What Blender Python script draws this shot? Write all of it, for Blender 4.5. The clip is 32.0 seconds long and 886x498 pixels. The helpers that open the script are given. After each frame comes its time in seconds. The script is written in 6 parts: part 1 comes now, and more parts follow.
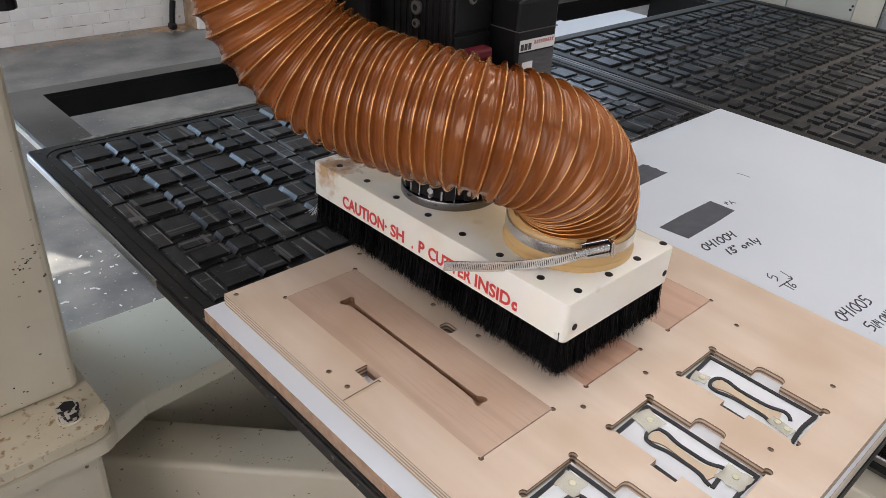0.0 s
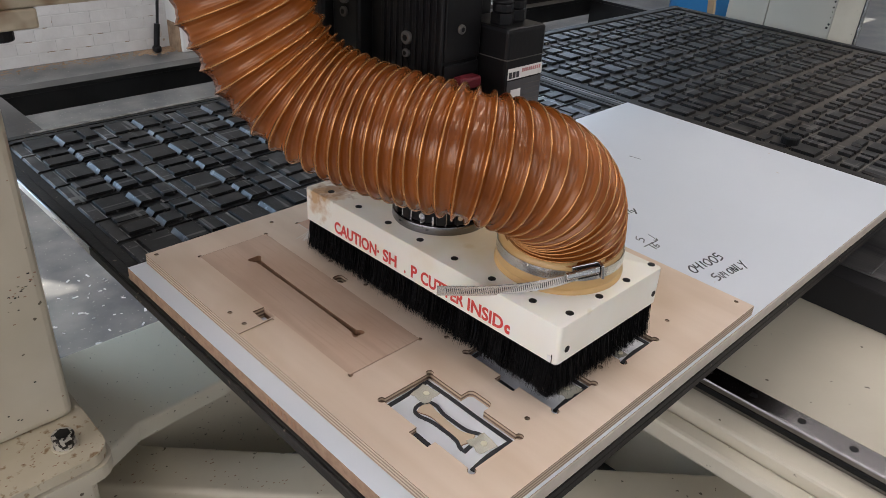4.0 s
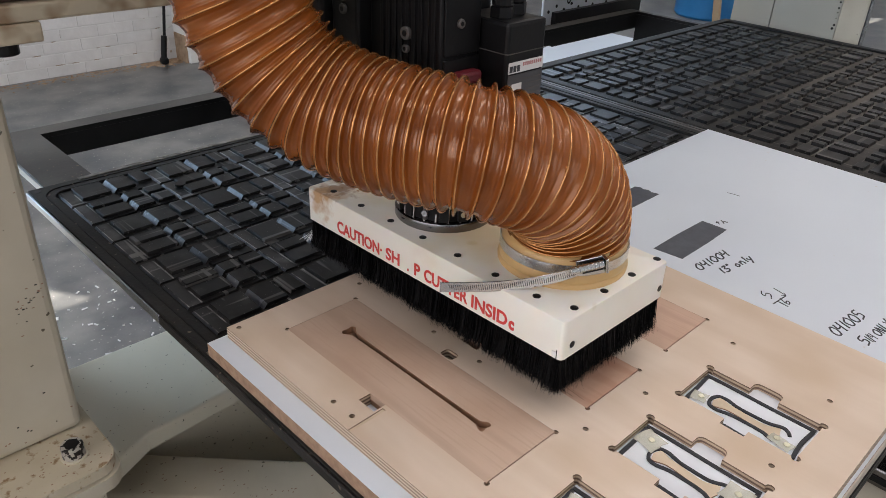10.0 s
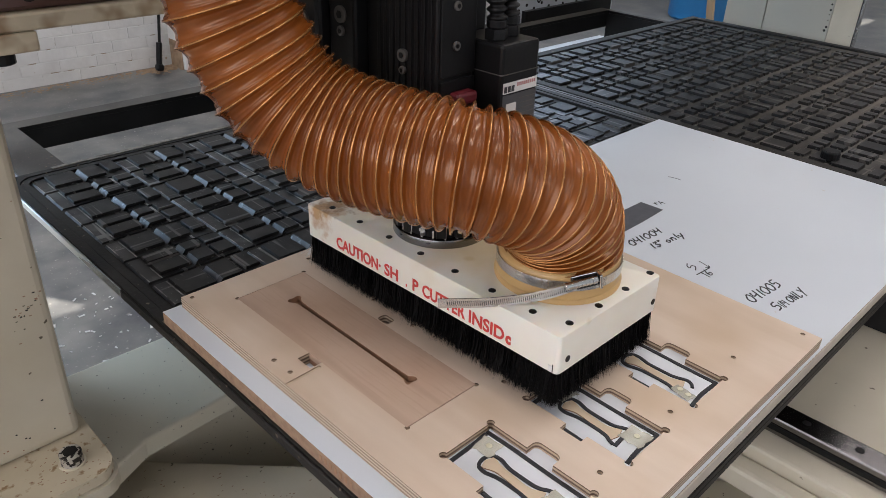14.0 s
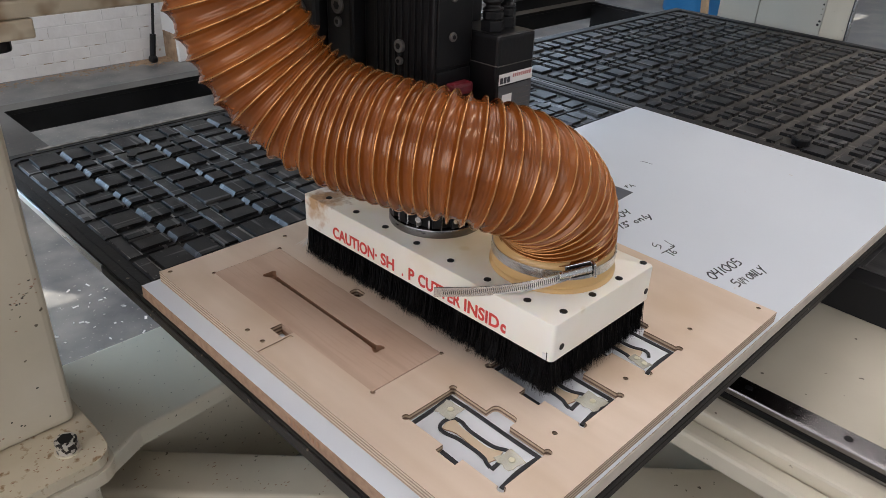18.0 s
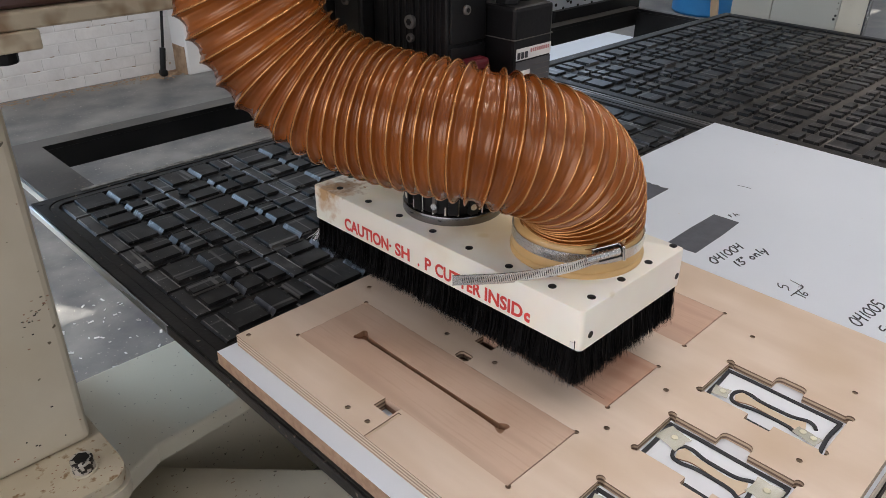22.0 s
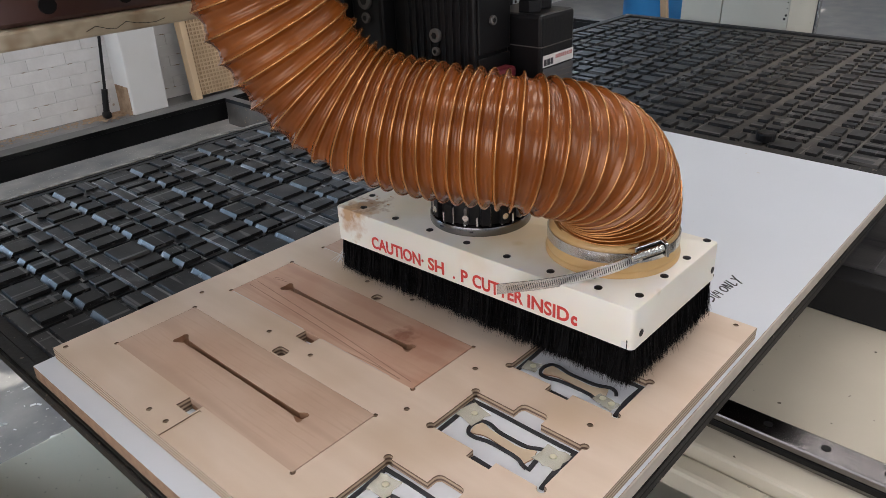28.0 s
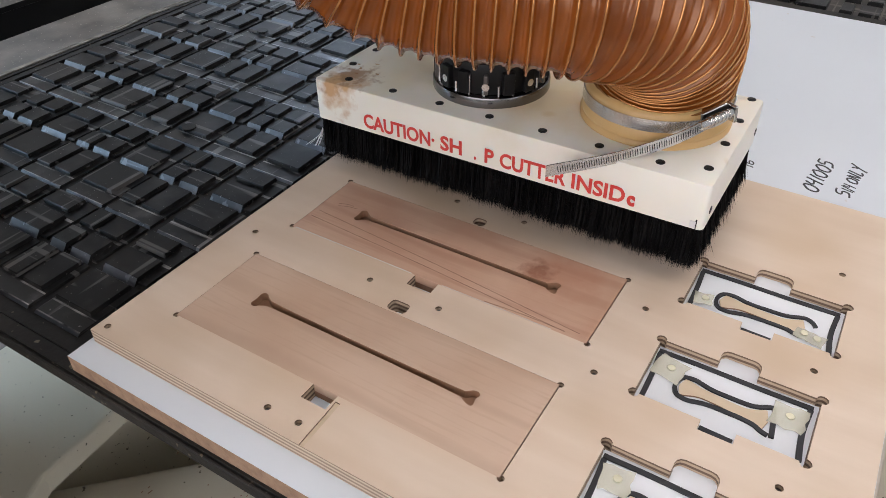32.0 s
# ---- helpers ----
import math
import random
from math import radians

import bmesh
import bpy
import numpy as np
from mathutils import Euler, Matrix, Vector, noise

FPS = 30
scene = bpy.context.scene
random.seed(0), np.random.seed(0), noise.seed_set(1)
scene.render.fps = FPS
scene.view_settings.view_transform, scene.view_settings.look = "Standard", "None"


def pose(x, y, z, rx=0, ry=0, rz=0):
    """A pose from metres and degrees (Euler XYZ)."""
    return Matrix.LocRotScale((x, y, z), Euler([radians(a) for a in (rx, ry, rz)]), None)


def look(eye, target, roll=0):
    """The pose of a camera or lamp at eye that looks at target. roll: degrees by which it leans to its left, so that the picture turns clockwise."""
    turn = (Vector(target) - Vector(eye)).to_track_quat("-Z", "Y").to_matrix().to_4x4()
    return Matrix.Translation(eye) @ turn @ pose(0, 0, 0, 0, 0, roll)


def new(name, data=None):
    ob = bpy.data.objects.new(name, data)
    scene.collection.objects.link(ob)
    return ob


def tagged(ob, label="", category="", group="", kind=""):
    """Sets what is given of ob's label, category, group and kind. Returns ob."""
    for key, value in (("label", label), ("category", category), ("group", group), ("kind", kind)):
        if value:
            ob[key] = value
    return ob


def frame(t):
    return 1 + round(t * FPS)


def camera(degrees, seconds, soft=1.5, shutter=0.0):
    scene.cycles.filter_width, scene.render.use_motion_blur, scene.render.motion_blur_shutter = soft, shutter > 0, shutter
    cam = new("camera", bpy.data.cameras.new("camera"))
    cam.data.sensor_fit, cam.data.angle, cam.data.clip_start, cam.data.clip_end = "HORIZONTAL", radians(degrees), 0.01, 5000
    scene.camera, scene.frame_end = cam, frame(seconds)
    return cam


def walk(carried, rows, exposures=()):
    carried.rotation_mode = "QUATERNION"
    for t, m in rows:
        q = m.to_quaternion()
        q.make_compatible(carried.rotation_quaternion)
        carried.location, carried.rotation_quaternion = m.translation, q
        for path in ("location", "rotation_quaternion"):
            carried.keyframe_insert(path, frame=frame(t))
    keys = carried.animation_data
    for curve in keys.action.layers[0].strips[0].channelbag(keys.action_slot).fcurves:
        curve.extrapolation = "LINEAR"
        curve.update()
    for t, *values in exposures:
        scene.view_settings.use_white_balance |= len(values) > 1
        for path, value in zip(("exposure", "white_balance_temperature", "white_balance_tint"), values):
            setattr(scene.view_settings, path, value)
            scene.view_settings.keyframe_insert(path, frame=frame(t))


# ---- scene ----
from mathutils import geometry

# Heights below are counted from the top of the plywood fixture, which lies H above the shop floor.
# x runs along the gantry, y along the travel of the table.
H = 0.80

PATH = [
    (0, -0.4547, -0.6204, 1.3372, -45.18, -30.97, 4.33),
    (0.5, -0.4652, -0.6288, 1.3380, -46.00, -30.51, 4.38),
    (1, -0.4726, -0.6309, 1.3431, -46.57, -30.21, 4.51),
    (1.5, -0.4714, -0.6281, 1.3448, -46.81, -29.99, 4.54),
    (2, -0.4699, -0.6240, 1.3460, -46.88, -29.90, 4.56),
    (2.5, -0.4692, -0.6220, 1.3457, -46.88, -29.83, 4.55),
    (4.5, -0.4705, -0.6183, 1.3499, -46.12, -29.41, 3.84),
    (5, -0.4735, -0.6191, 1.3506, -45.85, -29.18, 3.67),
    (5.5, -0.4755, -0.6228, 1.3520, -45.46, -29.00, 3.46),
    (6, -0.4771, -0.6237, 1.3534, -45.27, -28.84, 3.33),
    (6.5, -0.4761, -0.6229, 1.3526, -45.10, -28.79, 3.19),
    (7, -0.4752, -0.6201, 1.3506, -45.04, -28.87, 3.14),
    (7.5, -0.4734, -0.6170, 1.3501, -45.13, -28.95, 3.15),
    (8, -0.4705, -0.6198, 1.3504, -45.22, -28.96, 3.13),
    (8.5, -0.4698, -0.6244, 1.3511, -45.28, -28.98, 3.03),
    (9, -0.4694, -0.6236, 1.3500, -45.33, -29.01, 2.98),
    (9.5, -0.4683, -0.6231, 1.3496, -45.44, -29.08, 2.93),
    (10, -0.4664, -0.6234, 1.3484, -45.55, -29.10, 2.87),
    (10.5, -0.4624, -0.6278, 1.3505, -45.76, -29.08, 2.82),
    (11, -0.4592, -0.6290, 1.3511, -45.97, -29.04, 2.80),
    (11.5, -0.4626, -0.6286, 1.3510, -46.03, -28.95, 2.84),
    (12, -0.4651, -0.6287, 1.3513, -46.01, -28.91, 2.76),
    (12.5, -0.4680, -0.6287, 1.3528, -46.05, -28.85, 2.78),
    (13, -0.4684, -0.6318, 1.3539, -45.96, -28.86, 2.71),
    (13.5, -0.4681, -0.6315, 1.3527, -45.86, -28.82, 2.56),
    (14, -0.4692, -0.6286, 1.3522, -45.81, -28.79, 2.49),
    (14.5, -0.4687, -0.6282, 1.3526, -45.74, -28.80, 2.40),
    (16.5, -0.4729, -0.6300, 1.3522, -45.62, -29.09, 2.39),
    (17, -0.4728, -0.6336, 1.3530, -45.70, -29.34, 2.47),
    (17.5, -0.4743, -0.6341, 1.3506, -46.02, -29.29, 2.69),
    (18, -0.4758, -0.6348, 1.3494, -46.35, -29.21, 2.92),
    (18.5, -0.4776, -0.6335, 1.3481, -46.58, -28.95, 3.11),
    (19, -0.4815, -0.6313, 1.3503, -46.85, -28.73, 3.08),
    (19.5, -0.4802, -0.6289, 1.3473, -46.90, -28.57, 2.78),
    (20, -0.4780, -0.6248, 1.3465, -46.75, -28.57, 2.54),
    (20.5, -0.4766, -0.6201, 1.3427, -46.54, -28.51, 2.20),
    (21, -0.4725, -0.6209, 1.3423, -46.25, -28.56, 1.87),
    (21.5, -0.4682, -0.6150, 1.3369, -45.72, -28.58, 1.44),
    (22, -0.4650, -0.6100, 1.3347, -45.27, -28.72, 1.10),
    (22.5, -0.4563, -0.6065, 1.3328, -45.05, -28.89, 0.78),
    (23, -0.4485, -0.5956, 1.3306, -45.07, -29.01, 0.59),
    (23.5, -0.4399, -0.5840, 1.3265, -45.24, -29.08, 0.39),
    (24, -0.4361, -0.5775, 1.3259, -45.45, -29.10, 0.28),
    (24.5, -0.4397, -0.5760, 1.3251, -45.60, -29.01, 0.20),
    (26.5, -0.4263, -0.5798, 1.3242, -45.66, -28.20, -0.40),
    (27, -0.4018, -0.5985, 1.3226, -45.20, -27.72, -0.71),
    (27.5, -0.3740, -0.6012, 1.3144, -45.46, -27.25, -1.27),
    (28, -0.3494, -0.5586, 1.3030, -47.68, -27.08, -1.77),
    (28.5, -0.3399, -0.4821, 1.2975, -51.06, -27.47, -1.73),
    (29, -0.3556, -0.4208, 1.2877, -53.75, -28.42, -1.67),
    (29.5, -0.3827, -0.3813, 1.2741, -55.37, -29.61, -1.26),
    (30, -0.3906, -0.3650, 1.2568, -55.67, -30.96, -1.28),
    (30.5, -0.3943, -0.3618, 1.2494, -56.51, -33.19, -0.81),
    (31, -0.3854, -0.3597, 1.2469, -57.42, -35.73, -0.33),
    (31.5, -0.3731, -0.3618, 1.2546, -58.37, -37.29, 0.22),
    (32, -0.3613, -0.3611, 1.2746, -58.71, -37.97, 0.21),
]

MACHINE = [
    (0, -0.0096, 0.0014, 0.0014),
    (0.5, -0.0091, -0.0078, -0.0008),
    (1, 0.0146, -0.0006, 0.0004),
    (1.5, 0.0438, 0.0005, -0.0001),
    (2, 0.0737, 0.0002, 0.0004),
    (2.5, 0.1035, 0.0007, 0.0006),
    (4, 0.1930, -0.0030, 0.0000),
    (4.5, 0.2185, -0.0062, -0.0006),
    (5, 0.2204, 0.0070, 0.0000),
    (5.5, 0.2062, 0.0014, -0.0003),
    (6, 0.1769, 0.0001, 0.0003),
    (6.5, 0.1473, 0.0002, -0.0000),
    (7, 0.1177, -0.0003, 0.0003),
    (7.5, 0.0885, -0.0008, 0.0003),
    (8, 0.0600, -0.0014, 0.0010),
    (8.5, 0.0291, -0.0004, 0.0001),
    (9, 0.0000, 0.0000, 0.0000),
    (9.5, -0.0086, 0.0019, 0.0000),
    (10, -0.0089, -0.0058, 0.0130),
    (10.5, -0.0088, 0.0016, 0.0213),
    (11, -0.0081, 0.0032, 0.0127),
    (11.5, -0.0087, 0.0004, -0.0022),
    (12, -0.0088, -0.0085, -0.0067),
    (12.5, 0.0130, -0.0013, -0.0054),
    (13, 0.0412, 0.0004, -0.0061),
    (13.5, 0.0715, -0.0003, -0.0059),
    (14, 0.1013, -0.0011, -0.0047),
    (14.5, 0.1306, -0.0008, -0.0051),
    (16, 0.2185, 0.0010, -0.0051),
    (16.5, 0.2199, 0.0038, -0.0051),
    (17, 0.2086, 0.0007, -0.0061),
    (17.5, 0.1791, 0.0000, -0.0064),
    (18, 0.1490, 0.0013, -0.0070),
    (18.5, 0.1207, -0.0000, -0.0052),
    (19, 0.0916, -0.0007, -0.0050),
    (19.5, 0.0617, -0.0006, -0.0054),
    (20, 0.0326, -0.0009, -0.0042),
    (20.5, 0.0026, -0.0006, -0.0052),
    (21, -0.0087, 0.0045, -0.0057),
    (21.5, -0.0086, -0.0056, 0.0050),
    (22, -0.0103, -0.0056, 0.0209),
    (22.5, -0.0101, 0.0572, 0.0213),
    (23, -0.0073, 0.1585, 0.0242),
    (23.5, -0.0084, 0.1657, 0.0164),
    (24, -0.0083, 0.1622, 0.0020),
    (24.5, -0.0072, 0.1534, 0.0011),
    (25, 0.0165, 0.1560, 0.0010),
    (26.5, 0.1066, 0.1634, 0.0009),
    (27, 0.1376, 0.1614, 0.0019),
    (27.5, 0.1660, 0.1624, 0.0009),
    (28, 0.1946, 0.1631, -0.0001),
    (28.5, 0.2146, 0.1594, -0.0034),
    (29, 0.2187, 0.1737, -0.0004),
    (29.5, 0.2032, 0.1643, -0.0004),
    (30, 0.1757, 0.1601, 0.0028),
    (30.5, 0.1472, 0.1573, 0.0044),
    (31, 0.1186, 0.1553, 0.0054),
    (31.5, 0.0895, 0.1539, 0.0070),
    (32, 0.0604, 0.1540, 0.0070),
]

# the camera opens up a little at the start and at the end
EXPOSURES = ((0, -0.46), (1, -0.56), (2.5, -0.58), (4.5, -0.61), (24.5, -0.60), (27.5, -0.56), (29, -0.47), (30, -0.40), (31, -0.38), (32, -0.43))
cam = camera(61.11, 32.0, 0.65)
walk(cam, [(t, pose(x, y, z, 90 + p, 0, w) @ pose(0, 0, 0, 0, 0, r)) for t, x, y, z, w, p, r in PATH], EXPOSURES)

# ---- world and light ----
SUN_EL, SUN_AZ = 54.1, 329.0
world = bpy.data.worlds.new("world")
scene.world = world
world.use_nodes = True
wn = world.node_tree
sky = wn.nodes.new("ShaderNodeTexSky")
sky.sky_type, sky.sun_disc = "NISHITA", False
sky.sun_elevation, sky.sun_rotation = radians(SUN_EL), radians(SUN_AZ)
wn.links.new(sky.outputs[0], wn.nodes["Background"].inputs[0])
wn.nodes["Background"].inputs[1].default_value = 0.12


def area_lamp(name, place, target, sx, sy, watts, colour):
    data = bpy.data.lights.new(name, "AREA")
    data.shape, data.size, data.size_y, data.energy, data.color = "RECTANGLE", sx, sy, watts, colour
    ob = new(name, data)
    ob.matrix_basis = look(place, target)
    return ob


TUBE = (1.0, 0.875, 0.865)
# daylight at the window openings; west and south are assumed, to fill the front
area_lamp("assumed_daylight_west", (-3.95, 0.1, 2.20), (0, 0.1, 1.2), 6.5, 2.1, 185, (1.0, 0.915, 0.94))
area_lamp("assumed_daylight_south", (1.0, -4.95, 2.35), (1.0, 0, 1.5), 5.3, 1.8, 60, (1.0, 0.91, 0.90))
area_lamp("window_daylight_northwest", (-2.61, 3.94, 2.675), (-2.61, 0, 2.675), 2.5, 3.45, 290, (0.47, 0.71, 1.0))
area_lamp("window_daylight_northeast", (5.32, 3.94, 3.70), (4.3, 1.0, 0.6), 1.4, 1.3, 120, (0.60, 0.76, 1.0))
# ceiling tubes: unseen, added to give the hall its overhead light
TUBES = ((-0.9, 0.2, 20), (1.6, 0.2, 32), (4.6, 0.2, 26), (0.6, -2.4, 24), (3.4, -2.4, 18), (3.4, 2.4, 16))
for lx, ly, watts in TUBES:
    area_lamp("assumed_tube_light", (lx, ly, 4.28), (lx, ly, 0), 0.22, 2.2, watts, TUBE)


# sun through the high window in the north wall
sun_data = bpy.data.lights.new("sun", "SUN")
sun_data.energy, sun_data.angle, sun_data.color = 18.0, radians(0.4), (1.0, 0.95, 0.86)
sun = new("sun", sun_data)
sun.matrix_basis = look((-0.305, 0.499, 0.811), (0, 0, 0))


# ---- materials ----
def node_mat(name, rough=0.5, metal=0.0):
    m = bpy.data.materials.new(name)
    m.use_nodes = True
    b = m.node_tree.nodes["Principled BSDF"]
    b.inputs["Roughness"].default_value, b.inputs["Metallic"].default_value = rough, metal
    return m, m.node_tree.nodes, m.node_tree.links, b


def surface(name, c1, c2, rough=0.5, metal=0.0, scale=8.0, stretch=(1, 1, 1), fine=120.0, bump=0.1, spots=None, spot_scale=60.0, spot_at=0.68,
            random_tint=0.0, rough_var=0.12, coat=0.0, detail=5.0, spot_soft=0.04):
    """Two colours mixed by broad noise, a fine grain in relief, and specks of a third colour."""
    m, n, l, b = node_mat(name, rough, metal)
    co = n.new("ShaderNodeTexCoord")
    mp = n.new("ShaderNodeMapping")
    mp.inputs["Scale"].default_value = stretch
    source = co.outputs["Object"]
    if random_tint:
        own, shift = n.new("ShaderNodeObjectInfo"), n.new("ShaderNodeVectorMath")
        shift.operation = "MULTIPLY_ADD"
        shift.inputs[0].default_value, shift.inputs[1].default_value = (1, 1, 1), (31, 17, 23)
        l.new(own.outputs["Random"], shift.inputs[0])
        l.new(source, shift.inputs[2])
        source = shift.outputs[0]
    l.new(source, mp.inputs[0])
    broad, grain = n.new("ShaderNodeTexNoise"), n.new("ShaderNodeTexNoise")
    broad.inputs["Scale"].default_value, broad.inputs["Detail"].default_value = scale, detail
    grain.inputs["Scale"].default_value, grain.inputs["Detail"].default_value = fine, 3
    ramp = n.new("ShaderNodeValToRGB")
    ramp.color_ramp.elements[0].position, ramp.color_ramp.elements[1].position = 0.32, 0.68
    ramp.color_ramp.elements[0].color, ramp.color_ramp.elements[1].color = (*c1, 1), (*c2, 1)
    for t in (broad, grain):
        l.new(mp.outputs[0], t.inputs["Vector"])
    l.new(broad.outputs[0], ramp.inputs[0])
    colour = ramp.outputs[0]
    if spots:
        sp = n.new("ShaderNodeTexNoise")
        sp.inputs["Scale"].default_value, sp.inputs["Detail"].default_value = spot_scale, 2
        l.new(source, sp.inputs["Vector"])
        sr = n.new("ShaderNodeValToRGB")
        sr.color_ramp.elements[0].position, sr.color_ramp.elements[1].position = spot_at, spot_at + spot_soft
        l.new(sp.outputs[0], sr.inputs[0])
        mx = n.new("ShaderNodeMixRGB")
        mx.inputs[2].default_value = (*spots, 1)
        l.new(sr.outputs[0], mx.inputs[0])
        l.new(colour, mx.inputs[1])
        colour = mx.outputs[0]
    if random_tint:
        oi, hs = n.new("ShaderNodeObjectInfo"), n.new("ShaderNodeHueSaturation")
        mr = n.new("ShaderNodeMapRange")
        mr.inputs[3].default_value, mr.inputs[4].default_value = 1 - random_tint, 1 + random_tint
        l.new(oi.outputs["Random"], mr.inputs[0])
        l.new(mr.outputs[0], hs.inputs["Value"])
        l.new(colour, hs.inputs["Color"])
        colour = hs.outputs[0]
    l.new(colour, b.inputs["Base Color"])
    rr = n.new("ShaderNodeMapRange")
    rr.inputs[3].default_value, rr.inputs[4].default_value = max(rough - rough_var, 0.02), min(rough + rough_var, 1)
    l.new(broad.outputs[0], rr.inputs[0])
    l.new(rr.outputs[0], b.inputs["Roughness"])
    if bump:
        bp = n.new("ShaderNodeBump")
        bp.inputs["Strength"].default_value, bp.inputs["Distance"].default_value = bump, 0.002
        l.new(grain.outputs[0], bp.inputs["Height"])
        l.new(bp.outputs[0], b.inputs["Normal"])
    b.inputs["Coat Weight"].default_value = coat
    return m


def banded(name, cols, pitch, rough=0.7):
    """Veneer layers one above the other, in z."""
    m, n, l, b = node_mat(name, rough)
    co, sx, mt = n.new("ShaderNodeTexCoord"), n.new("ShaderNodeSeparateXYZ"), n.new("ShaderNodeMath")
    nz, ad = n.new("ShaderNodeTexNoise"), n.new("ShaderNodeMath")
    nz.inputs["Scale"].default_value = 35
    l.new(co.outputs["Object"], sx.inputs[0])
    l.new(co.outputs["Object"], nz.inputs["Vector"])
    mt.operation, ad.operation = "MULTIPLY", "MULTIPLY_ADD"
    mt.inputs[1].default_value = 1 / pitch
    ad.inputs[1].default_value = 0.35
    l.new(sx.outputs["Z"], mt.inputs[0])
    l.new(nz.outputs[0], ad.inputs[0])
    l.new(mt.outputs[0], ad.inputs[2])
    pp = n.new("ShaderNodeMath")
    pp.operation = "PINGPONG"
    pp.inputs[1].default_value = 1.0
    l.new(ad.outputs[0], pp.inputs[0])
    ramp = n.new("ShaderNodeValToRGB")
    ramp.color_ramp.elements[0].position, ramp.color_ramp.elements[1].position = 0.38, 0.62
    ramp.color_ramp.elements[0].color, ramp.color_ramp.elements[1].color = (*cols[0], 1), (*cols[1], 1)
    l.new(pp.outputs[0], ramp.inputs[0])
    l.new(ramp.outputs[0], b.inputs["Base Color"])
    return m


M_CREAM = surface("cream_enamel", (0.475, 0.425, 0.32), (0.575, 0.525, 0.415), 0.42, 0, 5, detail=9, fine=60, bump=0.04, spots=(0.10, 0.08, 0.05), spot_scale=85, spot_at=0.715)
M_FOOT = surface("dirty_foot_enamel", (0.46, 0.40, 0.285), (0.57, 0.51, 0.385), 0.5, 0, 9, detail=9, fine=60, bump=0.06, spots=(0.25, 0.155, 0.075), spot_scale=85, spot_at=0.60, spot_soft=0.12)
M_STAINED = surface("stained_enamel", (0.36, 0.30, 0.195), (0.52, 0.46, 0.34), 0.45, 0, 14, stretch=(0.25, 1, 1), fine=60, bump=0.06, detail=9, spots=(0.24, 0.165, 0.095), spot_scale=30, spot_at=0.50, spot_soft=0.24)
M_BEAM = surface("cream_enamel_grey", (0.64, 0.60, 0.485), (0.70, 0.66, 0.545), 0.38, 0, 3, fine=60, bump=0.04, spots=(0.09, 0.08, 0.06), spot_scale=120, spot_at=0.70)
M_CONC = surface("concrete_floor", (0.058, 0.060, 0.065), (0.215, 0.205, 0.188), 0.42, 0, 5.5, fine=55, bump=0.22, detail=14, spots=(0.33, 0.31, 0.28), spot_scale=75, spot_at=0.665, rough_var=0.18)
M_BRICK = surface("painted_brick", (0.60, 0.59, 0.575), (0.70, 0.695, 0.68), 0.6, 0, 9, fine=45, bump=0.55, detail=9, spots=(0.40, 0.33, 0.26), spot_scale=17, spot_at=0.735, random_tint=0.03)
M_MORTAR = surface("painted_mortar", (0.57, 0.565, 0.55), (0.69, 0.685, 0.67), 0.7, 0, 14, bump=0.4, spots=(0.30, 0.24, 0.18), spot_scale=11, spot_at=0.60)
M_WALL = surface("painted_wall", (0.62, 0.62, 0.60), (0.70, 0.70, 0.68), 0.7, 0, 2, bump=0.1)
M_CEIL = surface("ceiling_paint", (0.55, 0.55, 0.54), (0.62, 0.62, 0.60), 0.8, 0, 1.5, bump=0.05)
